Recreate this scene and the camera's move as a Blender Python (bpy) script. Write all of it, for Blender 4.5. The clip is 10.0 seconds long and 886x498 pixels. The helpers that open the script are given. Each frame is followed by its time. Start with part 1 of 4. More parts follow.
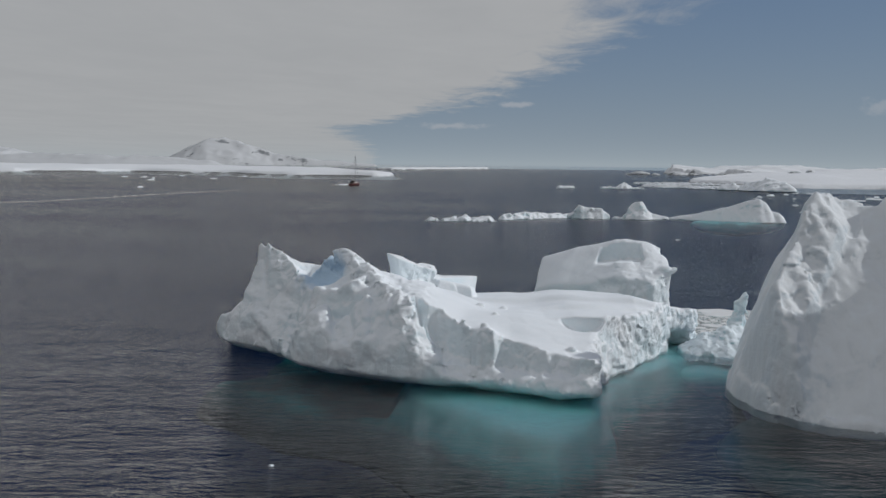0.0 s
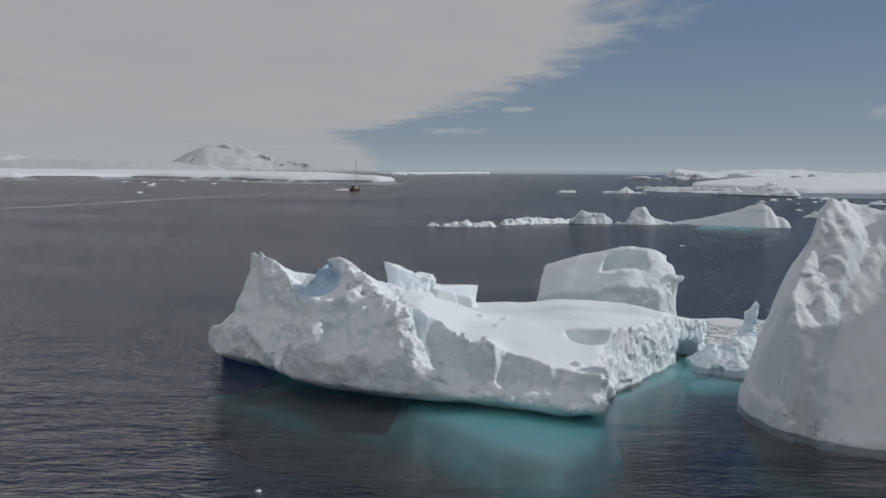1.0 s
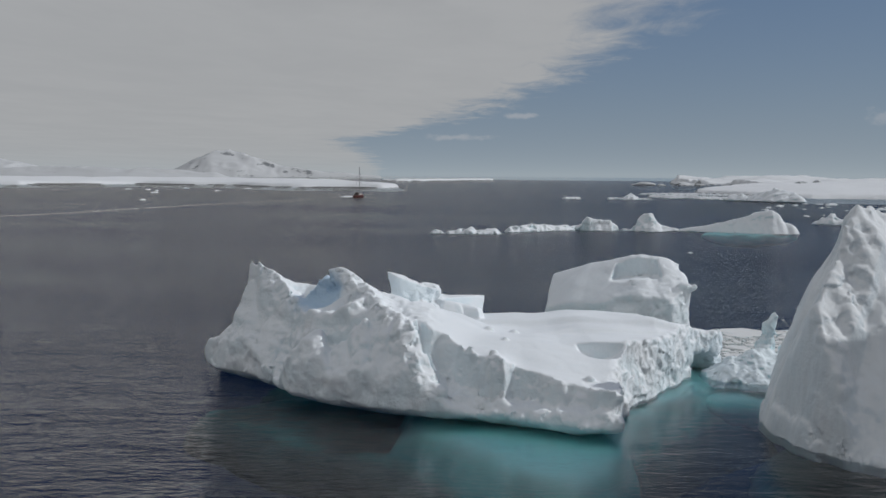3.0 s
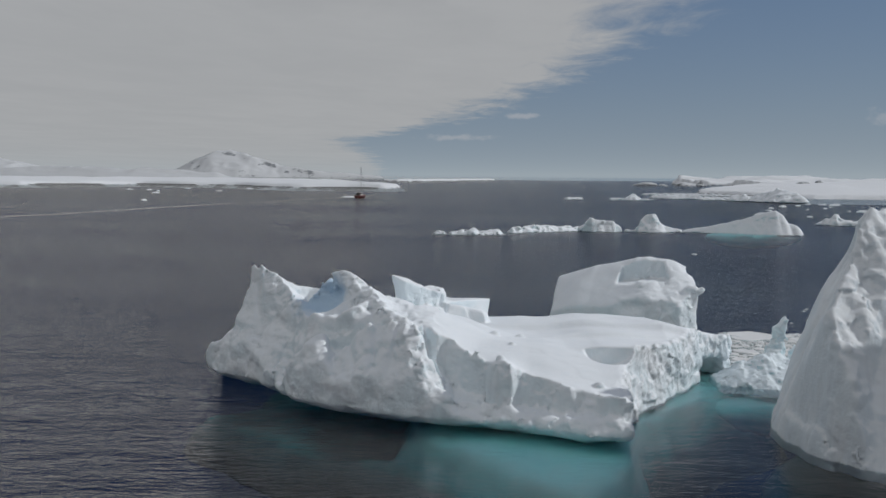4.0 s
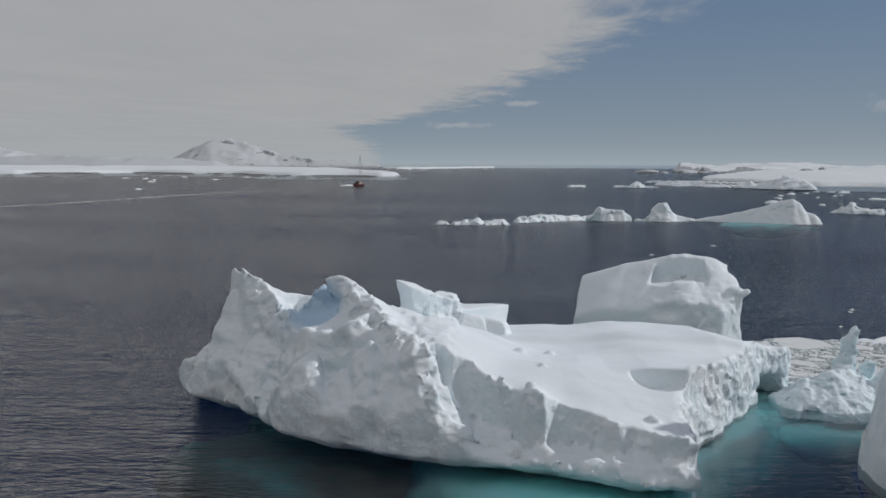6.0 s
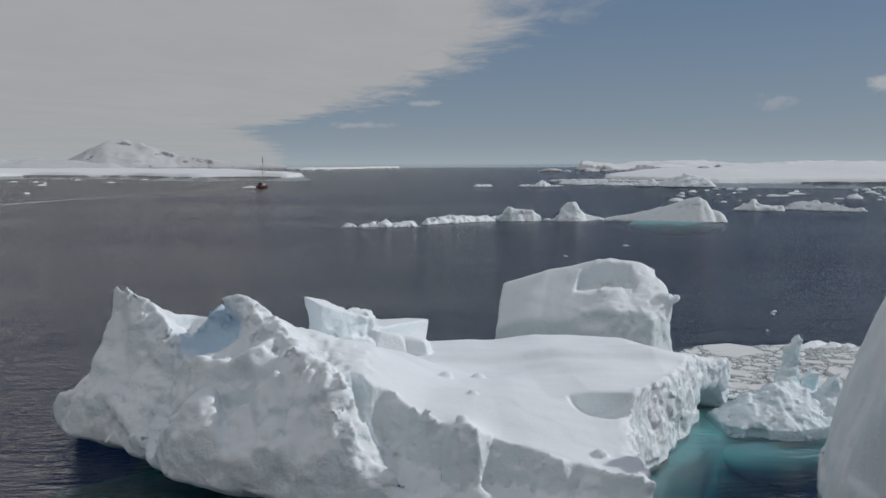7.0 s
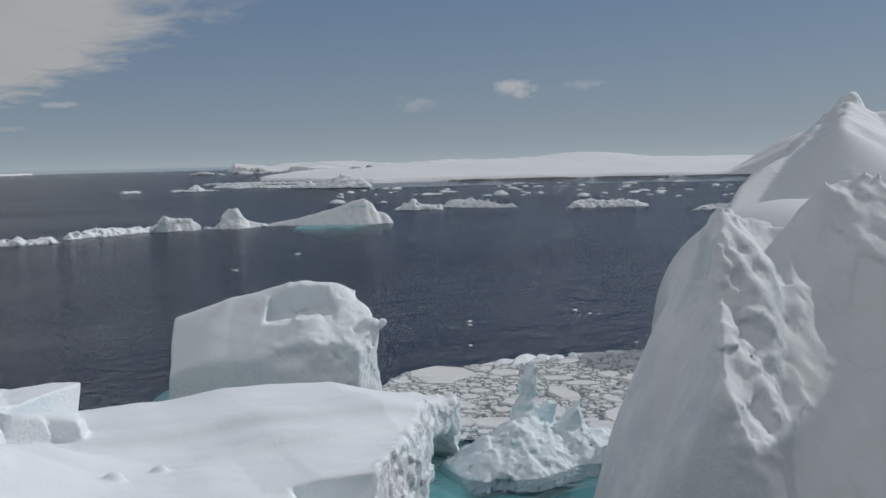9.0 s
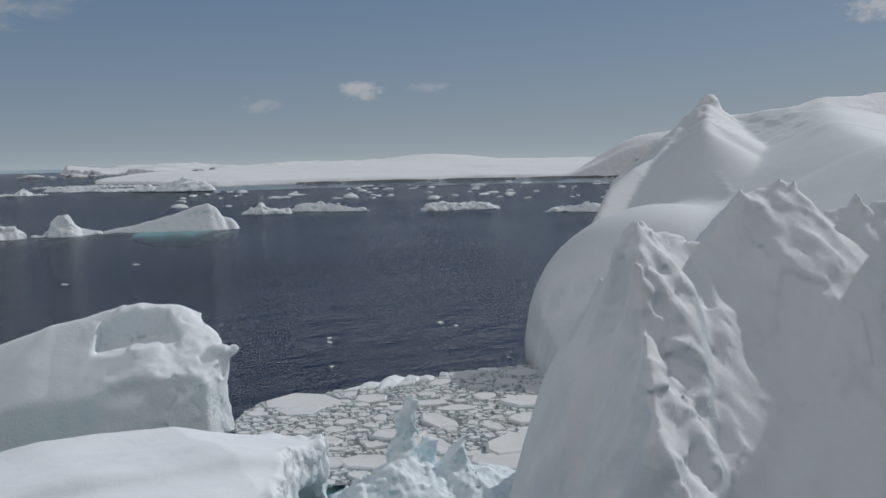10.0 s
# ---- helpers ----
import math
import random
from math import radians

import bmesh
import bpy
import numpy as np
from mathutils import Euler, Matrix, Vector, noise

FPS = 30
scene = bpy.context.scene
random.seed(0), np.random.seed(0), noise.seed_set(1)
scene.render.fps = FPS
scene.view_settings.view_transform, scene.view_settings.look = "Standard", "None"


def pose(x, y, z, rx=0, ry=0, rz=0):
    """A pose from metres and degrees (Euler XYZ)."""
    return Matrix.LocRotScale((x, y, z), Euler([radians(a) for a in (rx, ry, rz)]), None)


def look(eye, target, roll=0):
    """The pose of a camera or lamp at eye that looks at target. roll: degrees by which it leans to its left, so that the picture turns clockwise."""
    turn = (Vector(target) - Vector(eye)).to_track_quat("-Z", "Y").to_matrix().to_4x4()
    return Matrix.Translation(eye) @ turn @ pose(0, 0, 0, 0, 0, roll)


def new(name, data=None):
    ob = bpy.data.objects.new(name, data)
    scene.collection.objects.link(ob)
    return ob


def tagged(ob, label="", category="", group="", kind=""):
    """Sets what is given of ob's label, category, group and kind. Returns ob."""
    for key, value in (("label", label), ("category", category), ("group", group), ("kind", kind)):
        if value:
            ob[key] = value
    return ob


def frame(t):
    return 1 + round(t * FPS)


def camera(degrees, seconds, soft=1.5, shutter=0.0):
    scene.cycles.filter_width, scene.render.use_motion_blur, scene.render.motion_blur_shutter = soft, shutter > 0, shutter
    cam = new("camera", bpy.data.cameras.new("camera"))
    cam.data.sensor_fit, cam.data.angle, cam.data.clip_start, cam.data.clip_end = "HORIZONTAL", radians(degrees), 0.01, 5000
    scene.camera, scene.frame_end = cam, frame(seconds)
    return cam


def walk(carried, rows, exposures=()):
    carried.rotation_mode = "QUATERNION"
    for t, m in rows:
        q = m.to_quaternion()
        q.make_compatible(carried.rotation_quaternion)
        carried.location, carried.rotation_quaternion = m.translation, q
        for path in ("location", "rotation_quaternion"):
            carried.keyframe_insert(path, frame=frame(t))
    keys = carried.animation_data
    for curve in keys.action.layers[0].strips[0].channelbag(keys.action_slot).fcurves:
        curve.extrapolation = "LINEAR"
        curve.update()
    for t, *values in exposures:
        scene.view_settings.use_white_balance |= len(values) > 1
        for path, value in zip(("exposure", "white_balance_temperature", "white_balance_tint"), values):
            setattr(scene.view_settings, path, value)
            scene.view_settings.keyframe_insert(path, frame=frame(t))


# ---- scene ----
cam = camera(50.0, 10.0)
PATH = [
    (0, (3.416, 0.623, 13.811), (3.299, 3.21, 13.576), 0.6),
    (0.5, (3.471, 2.067, 13.874), (3.351, 4.654, 13.643), 0.5),
    (1, (3.448, 3.201, 13.859), (3.327, 5.788, 13.637), 0.5),
    (1.5, (3.422, 4.061, 13.836), (3.299, 6.65, 13.62), 0.5),
    (2, (3.345, 4.831, 13.807), (3.221, 7.419, 13.595), 0.5),
    (2.5, (3.301, 5.375, 13.803), (3.171, 7.964, 13.598), 0.4),
    (4, (2.89, 6.764, 13.928), (2.755, 9.352, 13.724), 0.4),
    (4.5, (2.695, 7.882, 13.95), (2.554, 10.469, 13.733), 0.4),
    (5, (2.314, 10.031, 13.948), (2.171, 12.618, 13.719), 0.3),
    (6.5, (1.257, 19.352, 13.822), (1.147, 21.939, 13.585), 0.1),
    (7, (0.926, 21.88, 13.946), (1.05, 24.466, 13.709), -0.2),
    (7.5, (0.649, 24.596, 13.946), (1.014, 27.16, 13.71), -0.5),
    (8, (0.597, 27.403, 14.052), (1.19, 29.923, 13.812), -0.7),
    (8.5, (0.855, 30.163, 14.144), (1.665, 32.622, 13.901), -1.1),
    (9, (1.186, 32.939, 14.226), (2.211, 35.316, 13.982), -1.3),
    (9.5, (1.954, 35.725, 14.329), (3.173, 38.008, 14.082), -1.4),
    (10, (2.973, 38.613, 14.365), (4.363, 40.795, 14.117), -1.3),
]
walk(cam, [(t, look(e, g, r)) for t, e, g, r in PATH], [(0, 0.0, 6060, 9), (10, 0.0, 6060, 9)])

# ---------------------------------------------------------------- light
SUN_AZ, SUN_EL = radians(78), radians(33)      # azimuth from +y towards +x
scene.view_settings.exposure = 0.0

world = bpy.data.worlds.new("sky")
scene.world = world
world.use_nodes = True


class Nodes:
    """Short hand for a node tree."""

    def __init__(self, tree):
        self.tree = tree
        tree.nodes.clear()

    def add(self, kind, **values):
        n = self.tree.nodes.new(kind)
        for key, value in values.items():
            if key == "op":
                n.operation = value
            elif key == "blend":
                n.blend_type = value
            elif key == "kind":
                n.data_type = value
            elif key == "sky":
                n.sky_type = value
            else:
                slot = n.inputs[int(key[1:])] if key[0] == "i" and key[1:].isdigit() else n.inputs[key.replace("_", " ")]
                if isinstance(value, bpy.types.NodeSocket):
                    self.tree.links.new(value, slot)
                else:
                    slot.default_value = value
        return n

    def math(self, op, a, b=0.0, c=0.0):
        return self.add("ShaderNodeMath", op=op, i0=a, i1=b, i2=c).outputs[0]

    def vec(self, op, a, b=(0, 0, 0)):
        n = self.add("ShaderNodeVectorMath", op=op, i0=a, i1=b)
        return n.outputs["Value"] if op in ("LENGTH", "DISTANCE", "DOT_PRODUCT") else n.outputs[0]

    def ramp(self, x, lo, hi):
        n = self.add("ShaderNodeMapRange", i0=x, i1=lo, i2=hi)
        n.interpolation_type = "SMOOTHSTEP"
        return n.outputs[0]

    def mix(self, f, a, b, blend="MIX"):
        n = self.tree.nodes.new("ShaderNodeMix")
        n.data_type, n.blend_type = "RGBA", blend
        for slot, value in ((n.inputs[0], f), (n.inputs[6], a), (n.inputs[7], b)):
            if isinstance(value, bpy.types.NodeSocket):
                self.tree.links.new(value, slot)
            else:
                slot.default_value = (*value, 1) if isinstance(value, tuple) and len(value) == 3 else value
        return n.outputs[2]

    def noise(self, vector, scale, detail=4.0, rough=0.55, distort=0.0):
        return self.add("ShaderNodeTexNoise", Vector=vector, Scale=scale, Detail=detail, Roughness=rough, Distortion=distort).outputs[0]

    def scaled(self, vector, x, y, z):
        return self.vec("MULTIPLY", vector, (x, y, z))

    def out(self, shader, kind="ShaderNodeOutputMaterial"):
        self.add(kind, Surface=shader)


def build_sky():
    """Blue sky on the sunny side, a broken cloud deck over the other half, haze along the horizon."""
    n = Nodes(world.node_tree)
    way = n.add("ShaderNodeTexCoord").outputs["Generated"]
    sky = n.add("ShaderNodeTexSky", sky="NISHITA")
    sky.sun_disc = False
    sky.sun_elevation, sky.sun_rotation = SUN_EL, SUN_AZ
    sky.altitude, sky.air_density, sky.dust_density, sky.ozone_density = 0, 1.0, 0.6, 1.5
    blue = n.vec("SCALE", sky.outputs[0])
    blue.node.inputs["Scale"].default_value = 0.045
    xyz = n.add("ShaderNodeSeparateXYZ", i0=way)
    blue = n.mix(0.72, blue, n.mix(n.ramp(xyz.outputs[2], 0.12, 0.6), (0.108, 0.163, 0.262), (0.036, 0.078, 0.185)))
    z = n.math("MAXIMUM", xyz.outputs[2], 0.004)
    lift = n.math("ADD", z, 0.012)
    dx, dy = n.math("DIVIDE", xyz.outputs[0], lift), n.math("DIVIDE", xyz.outputs[1], lift)
    deck = n.add("ShaderNodeCombineXYZ", i0=dx, i1=dy, i2=0.0).outputs[0]
    big = n.noise(n.scaled(deck, 0.42, 0.20, 1), 1.0, 3, 0.5, 0.4)
    fine = n.noise(n.scaled(deck, 1.0, 0.8, 1), 1.1, 5, 0.55, 0.6)
    # the deck ends along a line that runs off to the distance
    edge = n.math("ADD", n.math("MULTIPLY", dx, -1.0), n.math("MULTIPLY", dy, -0.1))
    ahead = n.math("MAXIMUM", dy, 0.0)
    edge = n.math("ADD", edge, n.math("SUBTRACT", 2.2, n.math("MULTIPLY", n.math("POWER", 0.75, ahead), n.math("MULTIPLY", n.ramp(dy, -0.9, 0.4), 2.7))))
    # cloud added over the unseen sky behind, to fill shaded faces
    edge = n.math("ADD", edge, n.math("MULTIPLY", n.ramp(dy, 0.1, -1.6), 4.0))
    far = n.ramp(dy, 2.0, 7.0)
    bend = n.math("MINIMUM", n.math("MAXIMUM", n.math("SUBTRACT", dy, 4.0), 0.0), 17.0)
    edge = n.math("SUBTRACT", edge, n.math("ADD", n.math("MULTIPLY", n.math("MULTIPLY", bend, bend), 0.0105), n.math("MULTIPLY", far, 0.25)))
    wisp = n.noise(n.scaled(deck, 2.6, 1.3, 1), 1.0, 6, 0.62, 0.8)
    edge = n.math("ADD", edge, n.math("MULTIPLY", n.math("SUBTRACT", wisp, 0.5), n.math("MULTIPLY", far, 1.7)))
    edge = n.math("ADD", edge, n.math("MULTIPLY", n.math("SUBTRACT", big, 0.5), n.math("SUBTRACT", 3.6, n.math("MULTIPLY", far, 1.6))))
    edge = n.math("ADD", edge, n.math("MULTIPLY", n.math("SUBTRACT", fine, 0.5), n.math("SUBTRACT", 1.9, n.math("MULTIPLY", far, 1.3))))
    cover = n.ramp(edge, -0.45, 0.55)
    shade = n.ramp(n.math("ADD", n.math("ADD", n.math("MULTIPLY", big, 0.55), n.math("MULTIPLY", fine, 0.25)), n.math("MULTIPLY", wisp, 0.2)), 0.32, 0.68)
    shade = n.math("ADD", n.math("MULTIPLY", shade, n.math("SUBTRACT", 1.0, n.math("MULTIPLY", far, 0.7))), n.math("MULTIPLY", far, 0.35))
    cloud = n.mix(shade, (0.335, 0.328, 0.318), (0.44, 0.425, 0.405))
    # the unseen cloud behind is toned down, so shaded walls get less fill
    cloud = n.mix(n.math("MULTIPLY", n.ramp(dy, 0.6, -1.2), 0.7), cloud, (0.30, 0.298, 0.295))
    # the unseen cloud overhead is brightened for the sea to reflect
    cloud = n.mix(n.math("MULTIPLY", n.ramp(xyz.outputs[2], 0.27, 0.6), 0.6), cloud, (0.46, 0.45, 0.43))
    # haze
    haze = n.math("POWER", n.math("SUBTRACT", 1.0, n.math("MINIMUM", n.math("ABSOLUTE", xyz.outputs[2]), 1.0)), 11.0)
    hazed = n.mix(n.math("MULTIPLY", haze, 0.8), blue, (0.30, 0.345, 0.368))
    sky_col = n.mix(n.math("MULTIPLY", cover, 0.96), hazed, cloud)
    low = n.math("POWER", n.math("SUBTRACT", 1.0, n.math("MINIMUM", n.math("ABSOLUTE", xyz.outputs[2]), 1.0)), 70.0)
    sky_col = n.mix(n.math("MULTIPLY", low, 0.6), sky_col, (0.37, 0.40, 0.405))
    # a few small fair-weather clouds low over the land
    for az, el, w, h, k in ((27.8, 4.1, 1.5, 0.75, 0.75), (22.0, 3.3, 1.3, 0.5, 0.3), (31.8, 4.2, 1.5, 0.35, 0.3), (57.0, 7.6, 2.0, 0.9, 0.7), (1.6, 3.5, 1.5, 0.22, 0.45), (-2.2, 2.2, 2.6, 0.25, 0.4)):
        a, e = radians(az), radians(el)
        at = Vector((math.sin(a) * math.cos(e), math.cos(a) * math.cos(e), math.sin(e)))
        side = Vector((math.cos(a), -math.sin(a), 0))
        off = n.vec("SUBTRACT", way, tuple(at))
        u = n.math("DIVIDE", n.vec("DOT_PRODUCT", off, tuple(side)), math.sin(radians(w)))
        v = n.math("DIVIDE", n.vec("DOT_PRODUCT", off, (0, 0, 1)), math.sin(radians(h)))
        r = n.math("SQRT", n.math("ADD", n.math("MULTIPLY", u, u), n.math("MULTIPLY", v, v)))
        lump = n.noise(n.scaled(way, 60, 60, 110), 1.0, 6, 0.6)
        puff = n.ramp(n.math("ADD", r, n.math("MULTIPLY", n.math("SUBTRACT", lump, 0.5), 2.4)), 1.0, 0.1)
        front = n.math("GREATER_THAN", n.vec("DOT_PRODUCT", way, tuple(at)), 0.5)
        sky_col = n.mix(n.math("MULTIPLY", n.math("MULTIPLY", puff, front), k), sky_col, (0.46, 0.44, 0.43))
    n.out(n.add("ShaderNodeBackground", Color=sky_col, Strength=1.0).outputs[0], "ShaderNodeOutputWorld")


build_sky()
sun = new("sun", bpy.data.lights.new("sun", "SUN"))
sun.data.energy, sun.data.angle, sun.data.color = 1.95, radians(0.6), (1.0, 0.958, 0.895)
sun.matrix_world = look((0, 0, 0), (-math.sin(SUN_AZ) * math.cos(SUN_EL), -math.cos(SUN_AZ) * math.cos(SUN_EL), -math.sin(SUN_EL)))


# ---------------------------------------------------------------- materials
def material(name):
    m = bpy.data.materials.new(name)
    m.use_nodes = True
    return m, Nodes(m.node_tree)


def make_ice(name, snow=(0.88, 0.905, 0.925), bare=(0.80, 0.875, 0.91), grain=1.0, blue=None, flow=1.0, relief=0.75):
    """Wind-packed snow on level parts, glazed ice on the steep ones. blue: centre and radius of a pocket of old blue ice."""
    m, n = material(name)
    geo = n.add("ShaderNodeNewGeometry")
    p = geo.outputs["Position"]
    up = n.add("ShaderNodeSeparateXYZ", i0=geo.outputs["Normal"]).outputs[2]
    q = n.scaled(p, 1.0, 1.0, flow)
    coarse = n.noise(q, 0.35 * grain, 5, 0.6)
    mid = n.noise(q, 1.7 * grain, 6, 0.6)
    fine = n.noise(p, 6.0 * grain, 6, 0.7)
    steep = n.ramp(n.math("ADD", up, n.math("MULTIPLY", n.math("SUBTRACT", mid, 0.5), 0.7)), 0.62, 0.25)
    glaze = n.math("MULTIPLY", steep, n.ramp(coarse, 0.34, 0.62))
    col = n.mix(glaze, snow, bare)
    col = n.mix(n.math("MULTIPLY", n.ramp(mid, 0.45, 0.75), 0.3), col, (0.80, 0.86, 0.90))
    if blue:
        at, r = blue
        d = n.vec("DISTANCE", p, at)
        d = n.math("ADD", d, n.math("MULTIPLY", n.math("SUBTRACT", mid, 0.5), 1.6))
        col = n.mix(n.math("MULTIPLY", n.ramp(d, r, r * 0.4), 0.6), col, (0.36, 0.58, 0.80))
    bump = n.add("ShaderNodeBump", Strength=relief, Distance=0.28 / grain, Height=n.math("MULTIPLY", n.math("ADD", n.math("MULTIPLY", mid, 0.45), n.math("MULTIPLY", fine, 0.42)), n.math("ADD", 0.20, n.math("MULTIPLY", steep, 0.78))))
    b = n.add("ShaderNodeBsdfPrincipled", Base_Color=col, Normal=bump.outputs[0], Roughness=n.math("SUBTRACT", 0.75, n.math("MULTIPLY", glaze, 0.35)))
    b.inputs["IOR"].default_value = 1.31
    n.out(b.outputs[0])
    return m


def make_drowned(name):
    """Ice below the waterline: red and light lost to deeper water are painted in."""
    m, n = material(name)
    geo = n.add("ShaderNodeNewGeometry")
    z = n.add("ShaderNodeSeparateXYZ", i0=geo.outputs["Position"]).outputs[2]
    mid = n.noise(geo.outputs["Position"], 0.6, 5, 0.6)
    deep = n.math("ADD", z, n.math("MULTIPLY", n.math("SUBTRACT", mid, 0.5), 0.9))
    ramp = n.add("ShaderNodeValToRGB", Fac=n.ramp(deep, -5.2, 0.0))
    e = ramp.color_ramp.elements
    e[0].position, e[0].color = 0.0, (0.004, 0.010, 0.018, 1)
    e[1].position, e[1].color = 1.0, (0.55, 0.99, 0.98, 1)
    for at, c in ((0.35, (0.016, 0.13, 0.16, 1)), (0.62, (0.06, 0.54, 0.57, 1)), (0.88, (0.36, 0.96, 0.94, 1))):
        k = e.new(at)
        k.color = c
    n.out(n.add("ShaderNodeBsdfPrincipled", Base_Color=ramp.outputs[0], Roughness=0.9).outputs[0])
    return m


def make_water():
    """Clear cold sea under a light breeze: ripples over a longer, lazy swell."""
    m, n = material("sea_water")
    p = n.add("ShaderNodeNewGeometry").outputs["Position"]
    turned = n.add("ShaderNodeMapping", Vector=p, Rotation=(0, 0, radians(-8)), Scale=(0.38, 1.0, 1.0)).outputs[0]
    ripple = n.noise(turned, 3.4, 3, 0.55, 0.4)
    chop = n.noise(turned, 0.85, 2, 0.5, 0.3)
    swell = n.noise(turned, 0.26, 2, 0.5, 0.4)
    gust = n.ramp(n.noise(n.scaled(p, 0.4, 1.0, 1.0), 0.018, 4, 0.6), 0.35, 0.65)
    height = n.math("ADD", n.math("MULTIPLY", ripple, n.math("ADD", 0.52, n.math("MULTIPLY", gust, 0.35))), n.math("ADD", n.math("MULTIPLY", chop, 1.0), n.math("MULTIPLY", swell, 2.0)))
    lee = n.ramp(n.vec("DISTANCE", p, (8.0, 55.0, 0.0)), 10.0, 26.0)
    height = n.math("MULTIPLY", height, n.math("ADD", 0.12, n.math("MULTIPLY", lee, 0.88)))
    bump = n.add("ShaderNodeBump", Strength=1.0, Distance=0.36, Height=height)
    fres = n.add("ShaderNodeFresnel", IOR=1.333, Normal=bump.outputs[0]).outputs[0]
    clear = n.add("ShaderNodeBsdfTransparent", Color=(0.92, 0.99, 0.99, 1))
    gloss = n.add("ShaderNodeBsdfGlossy", Color=(1.0, 0.99, 0.985, 1), Roughness=0.13, Normal=bump.outputs[0])
    n.out(n.add("ShaderNodeMixShader", i0=fres, i1=clear.outputs[0], i2=gloss.outputs[0]).outputs[0])
    return m


def make_plain(name, color, rough=0.6, wear=0.15, scale=3.0, metal=0.0):
    m, n = material(name)
    p = n.add("ShaderNodeTexCoord").outputs["Object"]
    dark = tuple(c * (1 - wear * 2) for c in color)
    col = n.mix(n.ramp(n.noise(p, scale, 5, 0.6), 0.35, 0.75), color, dark)
    n.out(n.add("ShaderNodeBsdfPrincipled", Base_Color=col, Roughness=rough, Metallic=metal).outputs[0])
    return m


def make_deep():
    m, n = material("deep_water")
    p = n.add("ShaderNodeNewGeometry").outputs["Position"]
    col = n.mix(n.noise(p, 0.02, 3), (0.006, 0.020, 0.084), (0.010, 0.027, 0.102))
    n.out(n.add("ShaderNodeBsdfDiffuse", Color=col).outputs[0])
    return m


def make_land():
    """Snow-covered land with dark rock where it is steep or blown bare."""
    m, n = material("snow_and_rock")
    geo = n.add("ShaderNodeNewGeometry")
    p = geo.outputs["Position"]
    up = n.add("ShaderNodeSeparateXYZ", i0=geo.outputs["Normal"]).outputs[2]
    patch = n.noise(n.scaled(p, 1, 1, 2.5), 0.022, 7, 0.65)
    fine = n.noise(p, 0.25, 5, 0.6)
    z = n.add("ShaderNodeSeparateXYZ", i0=p).outputs[2]
    bare = n.math("ADD", n.math("MULTIPLY", n.math("SUBTRACT", 1.0, up), 1.1), n.math("MULTIPLY", n.math("SUBTRACT", patch, 0.5), 1.6))
    bare = n.math("ADD", bare, n.math("MULTIPLY", n.ramp(z, 1.6, 0.5), 0.40))
    col = n.mix(n.ramp(bare, 0.42, 0.56), n.mix(fine, (0.80, 0.81, 0.82), (0.84, 0.845, 0.85)), n.mix(fine, (0.10, 0.10, 0.10), (0.22, 0.21, 0.20)))
    bump = n.add("ShaderNodeBump", Strength=0.4, Distance=2.0, Height=fine)
    n.out(n.add("ShaderNodeBsdfPrincipled", Base_Color=col, Roughness=0.8, Normal=bump.outputs[0]).outputs[0])
    return m


ICE = make_ice("glacier_ice", blue=((-7.6, 67.0, 5.7), 2.6))
# TALL is greyed below ICE, to deepen the shade on its wall
TALL = make_ice("packed_snow_ice", snow=(0.755, 0.775, 0.79), bare=(0.63, 0.69, 0.735), grain=0.8, flow=0.22, relief=0.45)
FLOE = make_ice("floe_ice", snow=(0.74, 0.735, 0.72), bare=(0.60, 0.68, 0.70), grain=1.5)
PILE = make_ice("refrozen_ice", snow=(0.82, 0.885, 0.91), bare=(0.62, 0.80, 0.85), grain=1.6)
FAR_ICE = make_ice("distant_ice", bare=(0.62, 0.76, 0.80), grain=0.5)
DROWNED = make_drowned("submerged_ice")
WATER = make_water()
DEEP = make_deep()
LAND = make_land()


# ---------------------------------------------------------------- shape tools
def lattice(x, y, z, seed):
    """Smooth value noise from -1 to 1 at many points."""
    ix, iy, iz = np.floor(x), np.floor(y), np.floor(z)
    fx, fy, fz = x - ix, y - iy, z - iz
    ix, iy, iz = (ix.astype(np.int64), iy.astype(np.int64), iz.astype(np.int64))
    fx, fy, fz = (f * f * f * (f * (f * 6 - 15) + 10) for f in (fx, fy, fz))

    def corner(a, b, c):
        h = (a * 374761393 + b * 668265263 + c * 2147483647 + seed * 974634777) & 0xFFFFFFFF
        h = ((h ^ (h >> 13)) * 1274126177) & 0xFFFFFFFF
        h = ((h ^ (h >> 16)) * 2246822519) & 0xFFFFFFFF
        return ((h ^ (h >> 15)) & 0xFFFF) / 32767.5 - 1.0

    def line(b, c):
        u, v = corner(ix, b, c), corner(ix + 1, b, c)
        return u + (v - u) * fx

    def face(c):
        u, v = line(iy, c), line(iy + 1, c)
        return u + (v - u) * fy

    u, v = face(iz), face(iz + 1)
    return u + (v - u) * fz


def fbm(x, y, z, size, octaves, seed, gain=0.5):
    total, amp = 0.0, 1.0
    for k in range(octaves):
        f = 2.03 ** k / size
        total = total + amp * lattice(x * f + 17.3 * k, y * f - 9.1 * k, z * f + 5.7 * k, seed + k)
        amp *= gain
    return total


def creased(x, y, z, size, octaves, seed, gain=0.5):
    """Noise with sharp crests."""
    total, amp = 0.0, 1.0
    for k in range(octaves):
        f = 2.1 ** k / size
        total = total + amp * (1 - 2.2 * np.abs(lattice(x * f + 11.7 * k, y * f + 3.9 * k, z * f - 7.1 * k, seed + k)))
        amp *= gain
    return total


